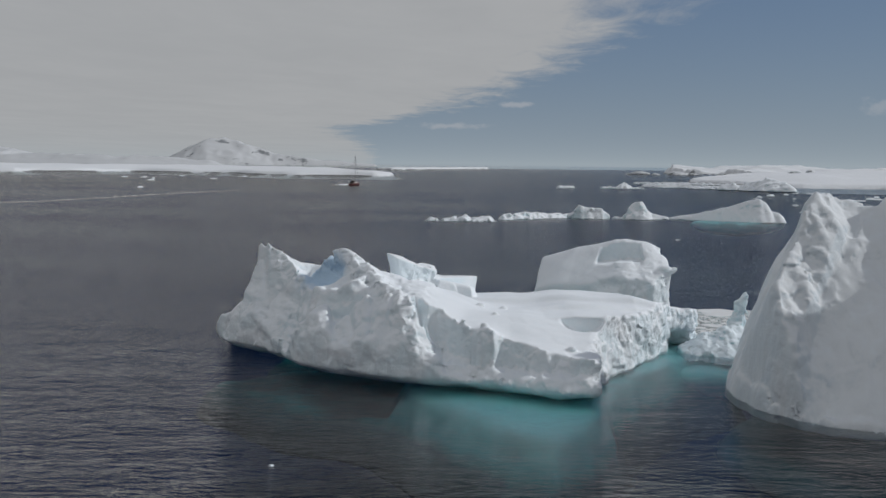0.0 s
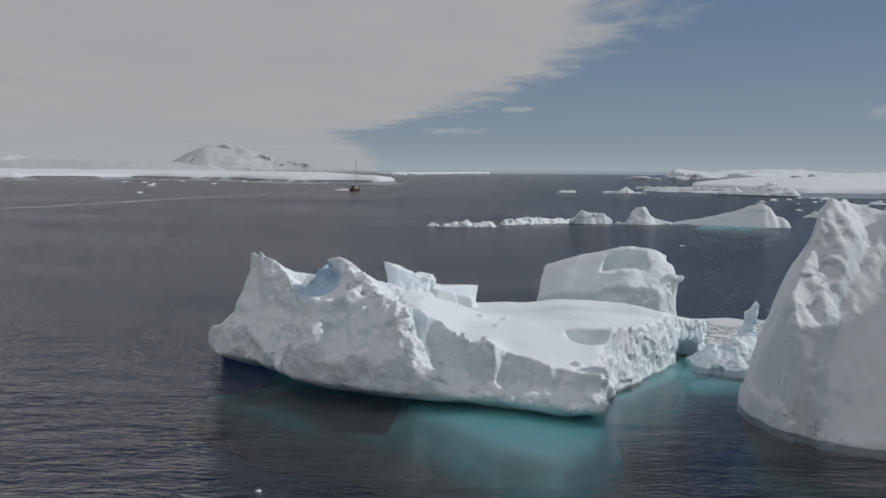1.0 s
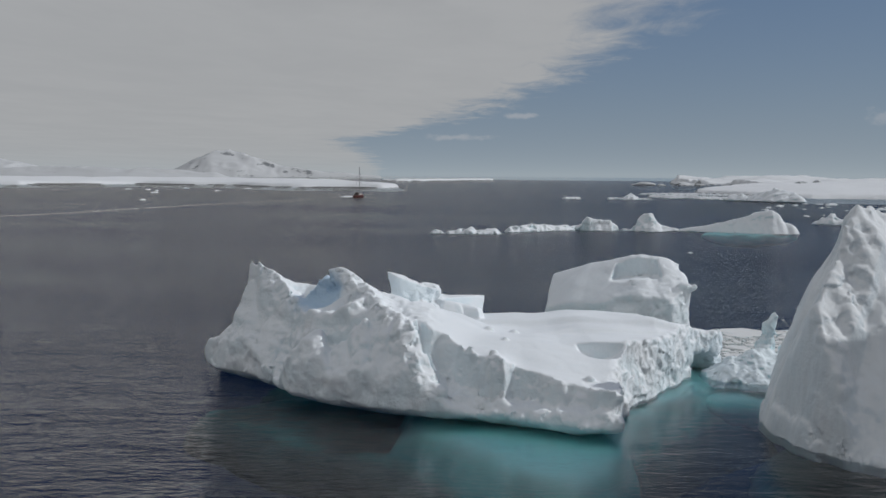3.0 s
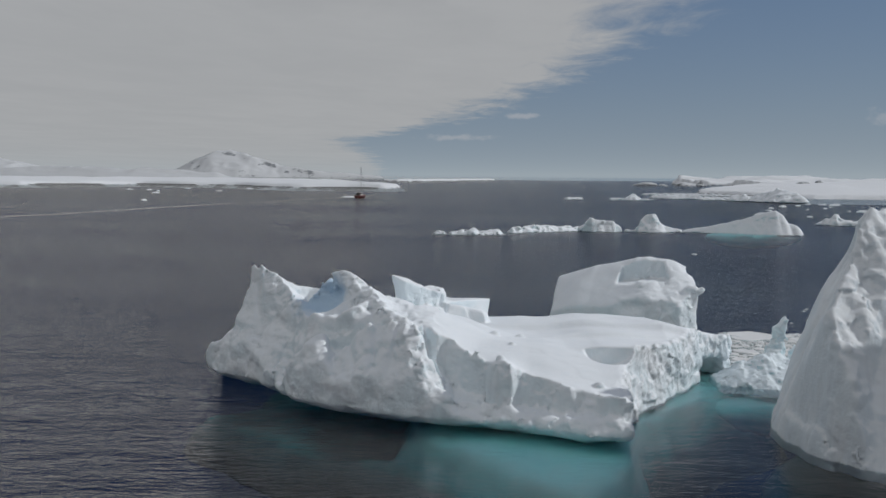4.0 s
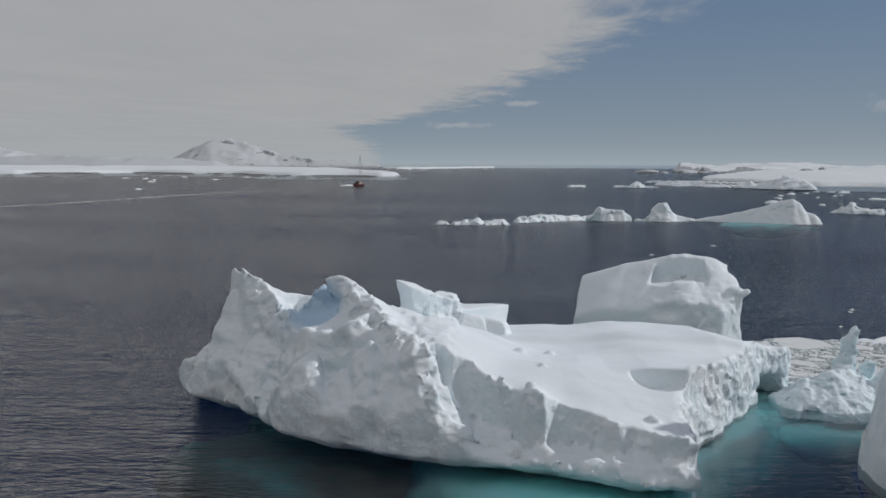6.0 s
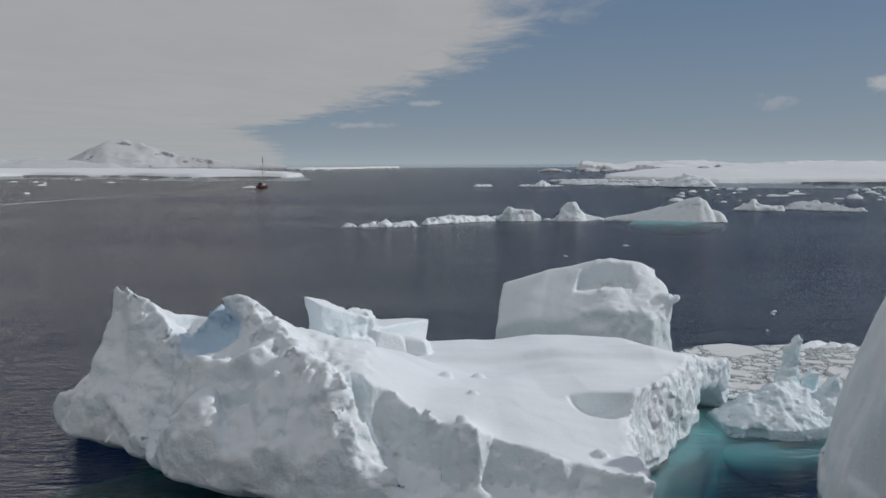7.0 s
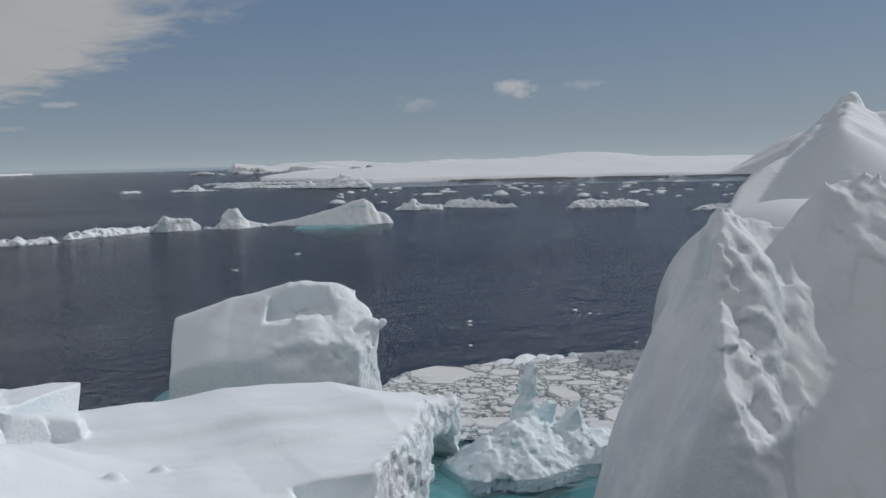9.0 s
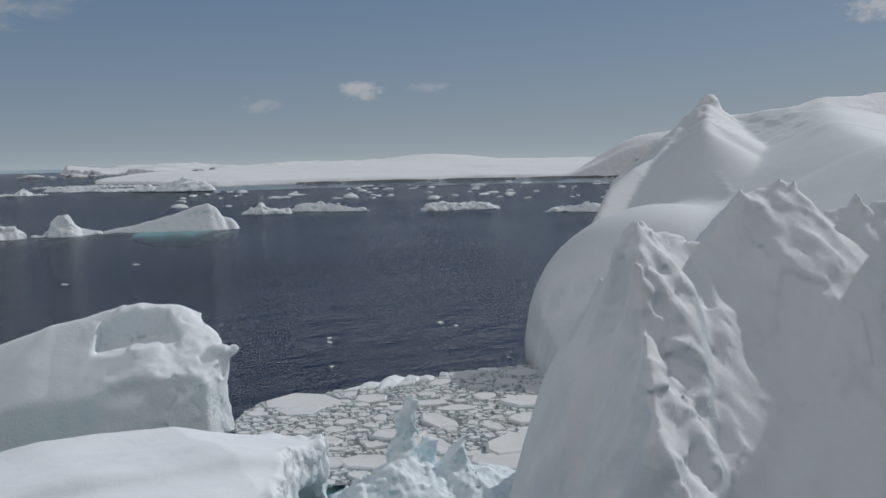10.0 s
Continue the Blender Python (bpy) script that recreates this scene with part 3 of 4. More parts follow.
def main_rough(x, y, z):
    brow = y - np.interp(x, BROW_X, BROW_Y)
    end = np.interp(y, END_Y, END_X) - x
    deck = np.clip((brow + 0.1) / 0.5, 0, 1) * np.clip((x + 0.6) / 1.0, 0, 1) * np.clip((end - 0.35) / 0.5, 0, 1) * np.clip((z - 2.2) / 0.5, 0, 1)
    bare = np.clip((1.2 - end) / 0.8, 0, 1) * np.clip((x - 9.5) / 1, 0, 1)                   # the broken end
    wall = np.clip((x + 0.2) / 1.0, 0, 1) * np.clip((0.4 - brow) / 0.5, 0, 1)                  # under the brow
    spur = np.clip(1.5 - np.abs(x + 3.3 - (62.4 - y) * 0.72) / 0.9, 0, 1) * np.clip((67 - y) / 1.0, 0, 1) * np.clip((-0.2 - x) / 0.6, 0, 1)
    knobs = np.clip(1.3 * fbm(x, y, z, 2.4, 2, 19) - 0.35, 0, 1) * np.clip((-0.5 - x) / 1, 0, 1)
    ribs = np.clip(1.4 - np.hypot(x + 9.6, (y - 67.4) * 0.6) / 1.5, 0, 1)
    fin = np.clip(1.5 - np.hypot(x - 0.2, (y - 72.0) * 0.7) / 2.2, 0, 1)
    crag = np.maximum.reduce([0.6 * bare, 0.4 * wall, 0.9 * spur, 0.9 * knobs, 0.6 * ribs, 0.6 * fin]) * (1 - deck) * np.clip((z + 0.2) / 0.8, 0.3, 1)
    w = 0.4 * fbm(x, y, z, 2.5, 2, 91)
    calm = (1 - 0.96 * deck) * (1 - 0.55 * np.clip((z - 6.2) / 0.6, 0, 1)) * (1 - 0.8 * np.clip(1.5 - np.hypot(x + 13.1, y - 69.9) / 0.8, 0, 1))
    lumps = 0.15 * fbm(x, y, z, 2.4, 3, 3) + 0.07 * fbm(x, y, z, 0.7, 2, 5) - 0.09 * creased(x + w, y + w, z, 1.5, 3, 9)
    chips = broken(x + 0.3 * w, y, z, 1.1, 201, 0.24 * crag) + broken(x, y, z + 0.3 * w, 0.5, 203, 0.17 * crag) + broken(x, y, z, 0.27, 204, 0.05 * crag)
    return calm * (lumps + 0.03) + chips


berg = thing("iceberg", "long low white iceberg with two horns and a snowy deck", "iceberg")
carved("body", berg, main_field, (-18, 53.4, -0.26), (21.2, 80.6, 8.3), 0.1, ICE, rough=main_rough)

FOOT = [(-18.2, 73), (-16, 69.8), (-9.4, 63.6), (-5.0, 61.8), (-2.4, 60.2), (1.6, 54.4), (5.4, 49.8), (7.2, 48.9), (8.8, 50.8), (10.2, 54.6), (10.9, 58.6), (13.4, 63.8), (17.0, 68.6), (21.5, 71.8), (21.5, 77), (8, 83), (-4, 82), (-12, 78)]


def foot_field(x, y, z):
    x2, y2 = x[:, :, :1], y[:, :, :1]
    out = np.maximum(inside(x2, y2, MAIN), 0)
    # sunk along the left front, where the depth colour turns it dark
    top = -0.30 - 0.035 * out - 1.0 * np.clip((-1.2 - x2) / 1.6, 0, 1) * np.clip((79.5 - y2) / 4, 0, 1) * (2.6 + 1.1 * out)
    return smax((z - top) * 0.9, (inside(x2, y2, FOOT) + 0.35 * (z + 0.7)) * 0.9, 0.35)


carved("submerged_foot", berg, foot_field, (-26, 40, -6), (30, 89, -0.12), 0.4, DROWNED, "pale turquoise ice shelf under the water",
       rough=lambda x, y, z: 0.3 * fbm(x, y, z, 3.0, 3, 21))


# ---------------------------------------------------------------- the block behind it
BLOCK = [(7.7, 89.6), (12.0, 87.8), (18.4, 86.4), (20.0, 87.6), (20.3, 91.0), (16.0, 95.5), (9.0, 96.0)]


def block_field(x, y, z):
    x2, y2 = x[:, :, :1], y[:, :, :1]
    h = ridge(x2, y2, [(8.0, 94.0, 4.4), (12.5, 92.6, 5.9), (16.6, 91.2, 6.8), (18.4, 90.8, 6.6), (19.7, 90.8, 4.9)], 0.5, 0.85, 0.6)
    shelf = np.clip((4.9 + 0.12 * (x - 15) - z) / 0.5, 0, 1) * np.clip((x - 11.5) / 1.5, 0, 1)
    f = smax(rise(x, y, z, h), inside(x2, y2, BLOCK) + 0.12 + 0.06 * z - 0.5 * shelf, 0.25)
    for at, radii in (((14.2, 86.6, 2.9), (1.5, 0.8, 0.8)), ((17.0, 86.0, 3.1), (0.9, 0.7, 1.0))):
        f = smax(f, -ball(x, y, z, at, radii), 0.25)
    notch = np.maximum(np.maximum(np.maximum(x - 18.0, 13.4 - x + 0.5 * (y - 89)), y - 90.8 + 0.25 * (x - 15.8)), 4.75 + 0.10 * (x - 15.8) - z)
    f = smax(f, -notch, 0.06)
    f = smin(f, ball(x, y, z, (19.85, 87.7, 4.3), (0.8, 0.4, 0.35)), 0.1)
    return f


block = thing("iceberg", "white block of ice with a flat sloping face", "iceberg")
carved("body", block, block_field, (6, 84, -0.9), (22, 98, 9), 0.15, ICE,
       rough=lambda x, y, z: (0.05 + 0.08 * np.clip((x - 12.5) / 3, 0, 1)) * (fbm(x, y, z, 2.0, 2, 31)) + broken(x, y, z, 1.6, 205, 0.13 * np.clip((x - 12.5) / 2.5, 0, 1)) + broken(x, y, z, 0.5, 207, 0.07 * np.clip((x - 13.5) / 2.5, 0, 1)))
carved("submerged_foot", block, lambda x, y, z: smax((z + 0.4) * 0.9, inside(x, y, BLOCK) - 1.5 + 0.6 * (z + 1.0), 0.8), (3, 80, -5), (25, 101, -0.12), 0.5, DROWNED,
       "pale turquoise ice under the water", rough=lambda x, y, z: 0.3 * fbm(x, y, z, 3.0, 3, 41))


# ---------------------------------------------------------------- the tall iceberg
# points (38.0, 44.2) to (52.0, 42.0) carry an unseen mass added for shade
TALL_PLAN = [(18.6, 59.4), (19.0, 56.4), (19.6, 53.9), (20.5, 52.3), (22.2, 51.1), (25.0, 50.4), (30.0, 48.4), (34.5, 46.6), (38.0, 44.2), (43.0, 41.0), (52.0, 42.0), (70.0, 52.0), (90.0, 70.0),
             (96.0, 95.0), (84.0, 112.0), (64.0, 110.0), (53.0, 98.5), (44.0, 91.4), (40.0, 84.0), (38.6, 80.0), (32.6, 74.4), (27.8, 70.8), (21.4, 65.6), (19.5, 61.6)]


def tall_height(x, y):
    d = -inside(x, y, TALL_PLAN)
    # the arete that comes down towards the open water, with a snow ramp on one side
    run = [(19.8, 52.8, 3.4), (19.9, 54.0, 5.5), (20.2, 55.6, 7.3), (21.2, 57.0, 8.8), (22.4, 58.5, 10.3), (23.0, 59.2, 11.4), (23.6, 60.0, 12.3), (24.6, 60.8, 12.2)]
    brink = np.interp(y, [52.5, 54.2, 56.2, 58.6, 60.2, 61.0], [20.1, 21.1, 22.8, 24.6, 26.4, 27.4])
    spur = ridge(x, y, run, 2.9, 1.2, 0.06) - 1.2 * np.maximum(x - brink, 0)     # a ramp that breaks off
    crest = [(20.0, 61.0, 11.9), (24.2, 60.8, 11.9), (26.4, 60.8, 11.4), (27.6, 60.6, 11.5), (29.1, 60.6, 12.9), (30.8, 60.6, 13.4), (31.6, 60.5, 13.4), (32.5, 59.8, 12.3), (34.0, 59.4, 12.6), (36.4, 59.2, 12.2), (40, 59, 12.6), (50, 58.5, 13.2), (64, 60, 13)]
    top, line = (np.interp(x, [p[0] for p in crest], [p[k] for p in crest]) for k in (2, 1))
    base = 50.4 - 0.4 * (np.clip(x, 22, 40) - 25)
    up = np.clip((y - base) / (line - base), 0, 1)
    wall = np.where(y < line, 0.6 + (top - 0.6) * up ** 0.95, top - 0.9 * (y - line))
    aside = (x - 19.9) * 0.868 - (y - 52.6) * 0.497
    wall = smin(wall, np.interp(y, [p[1] for p in run], [p[2] for p in run]) + 0.1 + 2.9 * aside, 0.3)
    shoulder = ridge(x, y, [(44.6, 92.0, 3.6), (49.3, 94.3, 7.8), (54.3, 96.5, 10.2), (61.4, 99.2, 13.0), (65.6, 100.6, 14.0), (70.0, 103.0, 15.8), (74.6, 105.0, 18.0)], 0.9, 0.9, 0.3)
    # the peak, and the sharp edge that falls from it
    peak = ridge(x, y, [(73.0, 104.0, 17.0), (77.0, 105.2, 20.6), (77.6, 105.4, 20.7), (79.5, 104.6, 18.0)], 1.5, 1.7, 0.05)
    edge = ridge(x, y, [(77.0, 105.2, 19.2), (72.0, 100.6, 17.6), (68.4, 97.4, 17.2), (66.0, 95.4, 16.2), (64.2, 93.6, 14.6), (62.5, 91.0, 12.8), (61.0, 88.0, 11.0), (59.0, 84.0, 9.4)], 0.5, 0.8, 0.1)
    rim = ridge(x, y, [(79.5, 104.0, 18.0), (82.9, 96.0, 18.7), (74.5, 89.0, 16.6), (66.5, 79.0, 14.6), (62.5, 70.0, 13.2), (60, 62, 12.5)], 0.3, 0.5, 1.5)
    # an unseen mass, added to throw shade on the wall
    shade_mass_and_crest = ridge(x, y, [(39.5, 59.5, 12.8), (37.5, 57.0, 17.5), (38.0, 51.5, 17.0), (44.0, 46.0, 14.0)], 2.6, 2.8, 0.5)
    # together with a crest ridge beside the arete
    shade_mass_and_crest = np.maximum(shade_mass_and_crest, ridge(x, y, [(23.6, 60.0, 12.3), (25.0, 60.9, 12.1), (26.8, 61.1, 11.6)], 2.2, 2.6, 0.1))
    h = smax(smax(np.maximum(spur, shade_mass_and_crest), wall, 0.12), smax(shoulder, rim, 2.0), 0.6)
    h = np.maximum(np.maximum(h, peak), edge)
    return smin(h, 1.4 + (3.0 + 9 * np.clip((63 - y) / 3, 0, 1) * np.clip((26 - x) / 3, 0, 1)) * np.maximum(d, 0), 0.8)


def tall_field(x, y, z):
    x2, y2 = x[:, :, :1], y[:, :, :1]
    f = smax(rise(x, y, z, tall_height(x2, y2)), inside(x2, y2, TALL_PLAN) + 0.05 * z - 0.2, 0.8)
    f = smin(f, ball(x, y, z, (55.0, 89.6, 1.6), (11.7, 7.0, 9.0)), 1.0)                # the bulging end towards the open sea
    # needles and small slabs left standing on the crest
    for bx, by, r, top, lean in ((30.7, 60.6, 0.40, 13.75, 0.1), (31.15, 60.5, 0.36, 13.95, -0.05), (31.6, 60.4, 0.38, 14.1, 0.12), (30.2, 60.6, 0.35, 13.5, 0.1), (33.6, 59.4, 0.8, 13.2, 0.3), (34.8, 59.2, 0.9, 13.0, -0.3), (29.0, 60.6, 0.4, 13.3, 0.2)):
        t = np.clip((z - top + 2.2) / 2.2, 0, 1)
        f = smin(f, np.maximum((np.hypot(x - bx - lean * t, (y - by) * 0.8) - r * 1.1 * (1 - t)) * 0.9, z - top), 0.08)
    return f


def tall_rough(x, y, z):
    near = np.clip((66 - y) / 6, 0.0, 1)
    flute = fbm(x, y, z * 0.16, 2.4, 3, 55)
    line = x - 22.6 - 0.55 * (y - 57.8)
    spur = np.clip(1.5 - np.abs(line) / 1.3, 0, 1) * near
    top = np.clip((z - 11.2) / 1.2, 0, 1) * near * np.clip((x - 23) / 2, 0, 1)
    w = 0.5 * fbm(x, y, z, 3, 2, 93)
    rim = np.maximum(spur, 0.5 * top)
    peak = np.clip(1.3 - np.hypot(x - 74, y - 102) / 10, 0, 1)
    out = near * (0.22 * flute + 0.07 * fbm(x, y, z * 0.4, 0.9, 3, 57)) - 0.06 * rim * creased(x + w, y, z + w, 1.7, 2, 59, 0.5) + 0.12 * fbm(x, y, z, 7.0, 2, 61)
    out += broken(x + w, y, z + w, 1.5, 211, 0.17 * rim) + broken(x, y, z, 0.65, 213, 0.10 * rim) + broken(x, y, z, 0.32, 214, 0.03 * rim)
    return out + broken(x, y, z, 2.5, 215, 0.2 * peak) + broken(x, y, z, 1.2, 216, 0.12 * peak) + broken(x + 0.6 * w, y + 0.6 * w, z * 0.2, 1.6, 217, 0.10 * near)


def runs(*spans):
    """An axis in stretches (from, to, step)."""
    return np.concatenate([np.arange(a, b - 1e-6, c) for a, b, c in spans])


tower = thing("iceberg", "huge white iceberg with a fluted wall and sharp peak", "iceberg")
carved("body", tower, tall_field, None, None, (runs((17.5, 35, 0.12), (35, 46, 0.3), (46, 60, 0.5), (60, 80, 0.33), (80, 98, 0.6)), runs((40, 46.5, 0.5), (46.5, 63, 0.125), (63, 88, 0.42), (88, 107, 0.32), (107, 113.5, 0.6)), runs((-0.6, 14.6, 0.125), (14.6, 24, 0.3))), TALL, rough=tall_rough)
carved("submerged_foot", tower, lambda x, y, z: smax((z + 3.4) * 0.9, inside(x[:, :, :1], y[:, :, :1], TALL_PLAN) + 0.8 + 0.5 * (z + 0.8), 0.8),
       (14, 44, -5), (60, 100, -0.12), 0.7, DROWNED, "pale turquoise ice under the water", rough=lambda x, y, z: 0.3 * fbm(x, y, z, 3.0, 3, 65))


# ---------------------------------------------------------------- broken ice between them
def pile_field(x, y, z):
    x2, y2 = x[:, :, :1], y[:, :, :1]
    h = ridge(x2, y2, [(18.6, 71.8, 0.5), (20.0, 71.8, 1.3), (21.4, 72.0, 1.8), (22.6, 72.4, 1.8), (23.6, 72.4, 0.9), (24.6, 72.0, 1.5), (25.6, 71.8, 1.0), (27.2, 72.4, 0.5)], 0.7, 0.7, 0.3)
    f = rise(x, y, z, h)
    # upright teeth
    for (ax, ay, az), (bx, by, bz), r in (((22.4, 72.8, 0.8), (22.8, 73.0, 3.9), 0.8), ((23.8, 73.4, 0.6), (24.2, 73.4, 2.2), 0.7), ((24.6, 72.2, 0.3), (24.6, 72.0, 2.0), 1.1)):
        t = np.clip((z - az) / (bz - az), 0, 1)
        tooth = np.hypot(x - ax - (bx - ax) * t, (y - ay - (by - ay) * t) * 1.4) - r * (1 - 0.55 * t)
        f = smin(f, np.maximum(tooth, z - bz - 0.8 * (x - bx)), 0.25)
    return f


pile = thing("ice_pile", "jagged heap of refrozen pale blue ice between the bergs", "ice pile")
carved("body", pile, pile_field, (18, 68, -0.5), (30, 78, 4.5), 0.1, PILE, rough=lambda x, y, z: broken(x, y, z, 1.0, 221, 0.17 + 0 * x) + broken(x, y, z, 0.42, 223, 0.10 + 0 * x) + broken(x, y, z, 0.24, 225, 0.05 + 0 * x))
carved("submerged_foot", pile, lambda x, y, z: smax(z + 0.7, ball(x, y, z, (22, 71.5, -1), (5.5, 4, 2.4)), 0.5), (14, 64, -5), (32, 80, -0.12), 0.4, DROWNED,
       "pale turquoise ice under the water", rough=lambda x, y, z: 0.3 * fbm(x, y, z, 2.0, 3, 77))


# ---------------------------------------------------------------- brash ice
FIELD = [(20.4, 76.0), (20.0, 87.8), (23.4, 91.4), (32.2, 91.0), (41.0, 90.2), (43.0, 89.5), (40.4, 84.0), (39.0, 80.4), (33.0, 74.6), (28.0, 71.5), (25.0, 73.5)]


def make_slush():
    m, n = material("slush")
    p = n.add("ShaderNodeNewGeometry").outputs["Position"]
    cells = n.add("ShaderNodeTexVoronoi", Vector=p, Scale=2.6)
    mid = n.noise(p, 1.6, 5, 0.65)
    col = n.mix(n.ramp(n.math("ADD", cells.outputs[0], n.math("MULTIPLY", mid, 0.5)), 0.3, 0.95), (0.60, 0.60, 0.58), (0.22, 0.22, 0.215))
    b = n.add("ShaderNodeBsdfPrincipled", Base_Color=col, Roughness=0.35)
    n.out(b.outputs[0])
    return m


SLUSH = make_slush()


def floe_shape(rng, sides, thick, rings_at=((1.02, -0.06), (1.0, 0.6), (0.90, 1.0), (0.45, 0.92))):
    """A rounded, uneven plate one metre across: skirt, rim and a slightly sunk middle."""
    turn = [2 * math.pi * (k + rng.uniform(-0.25, 0.25)) / sides for k in range(sides)]
    rad = [rng.uniform(0.38, 0.56) for _ in turn]
    rings = []
    for scale, z in rings_at:
        rings.append([(r * scale * math.cos(a), r * scale * math.sin(a), (z * thick if z > 0 else z) * rng.uniform(0.85, 1.15)) for a, r in zip(turn, rad)])
    verts = [v for ring in rings for v in ring] + [(0, 0, thick * 0.9)]
    faces = []
    for k in range(len(rings) - 1):
        for i in range(sides):
            a, b = k * sides + i, k * sides + (i + 1) % sides
            faces.append((a, b, b + sides, a + sides))
    last = (len(rings) - 1) * sides
    faces += [(last + i, last + (i + 1) % sides, len(verts) - 1) for i in range(sides)]
    return verts, faces


def brash():
    rng = random.Random(7)
    field = thing("brash_ice", "drifting field of broken white and grey ice floes", "brash ice")
    shapes = []
    for k in range(14):
        v, f = floe_shape(rng, rng.randint(6, 9), rng.uniform(0.10, 0.20))
        me = bpy.data.meshes.new("floe")
        me.from_pydata(v, [], f)
        me.materials.append(FLOE)
        shapes.append(me)
    bm = bmesh.new()
    bm.faces.new([bm.verts.new((x, y, 0.03)) for x, y in FIELD])
    part("slush", bm, SLUSH, field, "grey soaked slush between the floes")
    placed = []
    # the big ones first
    big = [(25.6, 90.0, 4.6), (24.8, 88.8, 3.2), (33.0, 90.4, 1.6), (30.2, 75.6, 3.4), (28.6, 73.6, 3.6), (27.0, 78.0, 2.6), (23.4, 77.6, 2.8), (21.8, 78.6, 1.8),
           (38.6, 83.4, 2.8), (36.2, 81.6, 3.2), (40.6, 88.2, 2.2), (38.2, 86.8, 1.8), (33.6, 79.0, 2.0), (35.0, 84.6, 1.7)]
    for x, y, w in big:
        placed.append((x, y, w / 2))
    for low, high, tries in ((1.0, 2.2, 60), (0.6, 1.1, 160), (0.4, 0.7, 900), (0.2, 0.42, 5000), (0.10, 0.24, 12000)):
        for _ in range(tries):
            x, y, r = rng.uniform(19, 44), rng.uniform(71, 92), rng.uniform(low, high) / 2 * 1.25
            if float(inside(np.array(x), np.array(y), FIELD)) > -r * 0.4:
                continue
            if all((x - a) ** 2 + (y - b) ** 2 > (r + c) ** 2 * 0.80 for a, b, c in placed if abs(x - a) < 4 and abs(y - b) < 4):
                placed.append((x, y, r))
    rest_v, rest_f = [], []
    for k, (x, y, r) in enumerate(placed):
        me = shapes[rng.randrange(len(shapes))]
        turn, stretch = rng.uniform(0, 6.28), rng.uniform(0.75, 1.25)
        thick = 0.35 + 0.45 * min(r, 1.6) + rng.uniform(0, 0.35)
        if k < 300:
            ob = linked(new("floe", me), field)
            ob.location = (x, y, 0.04)
            ob.rotation_euler = (rng.uniform(-0.03, 0.03), rng.uniform(-0.03, 0.03), turn)
            ob.scale = (2 * r * stretch, 2 * r / stretch, thick)
        else:
            base, c, q = len(rest_v), math.cos(turn), math.sin(turn)
            for v in me.vertices:
                px, py = v.co.x * 2 * r * stretch, v.co.y * 2 * r / stretch
                rest_v.append((x + c * px - q * py, y + q * px + c * py, 0.04 + v.co.z * thick))
            rest_f += [tuple(base + i for i in p.vertices) for p in me.polygons]
    me = bpy.data.meshes.new("small_floe")
    me.from_pydata(rest_v, [], rest_f)
    me.materials.append(FLOE)
    tagged(linked(new("small_floe", me), field), kind="stuff")


brash()


# ---------------------------------------------------------------- smaller bergs further out
def berglet(label, pts, left, right, seed, rough=0.35, step=0.3, group="", base=0.6, name="iceberg"):
    """A small berg along a ridge line of points (x, y, z)."""
    xs, ys, zs = zip(*pts)
    reach = 1.2 + max(zs) / min(left, right)
    size = max(zs)

    def field(x, y, z):
        x2, y2 = x[:, :, :1], y[:, :, :1]
        h = ridge(x2, y2, pts, left, right, 0.4)
        return rise(x, y, z, h)

    def noise3(x, y, z):
        return rough * (0.7 * fbm(x, y, z, 1.2 * size + 1, 2, seed + 7) - 0.4 * creased(x, y, z, 0.6 * size + 0.8, 2, seed, 0.55)) + broken(x, y, z, 0.35 * size + 0.7, seed + 3, 1.1 * rough + 0 * x)
    ob = thing(name, label, "iceberg" if name == "iceberg" else "growler", group)
    carved("body", ob, field, (min(xs) - reach, min(ys) - reach, -0.5), (max(xs) + reach, max(ys) + reach, size * 1.25 + 0.8), step, FAR_ICE, rough=noise3)
    return ob


wedge = berglet("white wedge-shaped iceberg with a turquoise waterline", [(50.5, 247.8, 0.4), (60.0, 245.0, 2.3), (69.4, 242.0, 5.1), (71.4, 241.3, 5.6), (72.8, 240.8, 4.7), (74.0, 240.2, 2.7), (75.8, 239.4, 2.3), (76.6, 239.2, 1.0)], 1.9, 1.5, 101, 0.16)
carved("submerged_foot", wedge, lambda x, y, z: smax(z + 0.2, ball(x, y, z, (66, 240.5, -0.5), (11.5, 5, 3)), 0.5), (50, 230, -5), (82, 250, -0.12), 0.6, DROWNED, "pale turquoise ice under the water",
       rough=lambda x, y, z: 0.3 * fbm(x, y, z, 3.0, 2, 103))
berglet("white iceberg heaped up to a blunt pinnacle", [(36.5, 248.0, 0.6), (39.4, 247.6, 1.3), (40.7, 247.5, 2.1), (41.4, 247.5, 4.1), (43.2, 247.5, 4.5), (44.2, 247.4, 2.5), (46.0, 247.2, 1.3), (50.0, 247.0, 0.5)], 1.8, 1.5, 105, 0.35)
berglet("low flat-topped white iceberg", [(25.0, 246.5, 0.8), (26.2, 246.5, 2.3), (27.6, 246.5, 3.0), (32.8, 246.8, 2.5), (34.6, 247.0, 1.0)], 2.6, 2.4, 107, 0.42)
berglet("low white strip of broken ice", [(8.0, 238.0, 0.6), (13.0, 242.0, 1.4), (19.0, 246.0, 1.1), (24.5, 249.0, 0.6)], 0.9, 0.8, 109, 0.4, name="growler", group="broken ice strips")
berglet("low white strip of broken ice", [(-6.5, 229.5, 0.5), (-2.0, 230.0, 0.9), (3.8, 230.0, 0.8)], 0.8, 0.7, 111, 0.4, name="growler", group="broken ice strips")
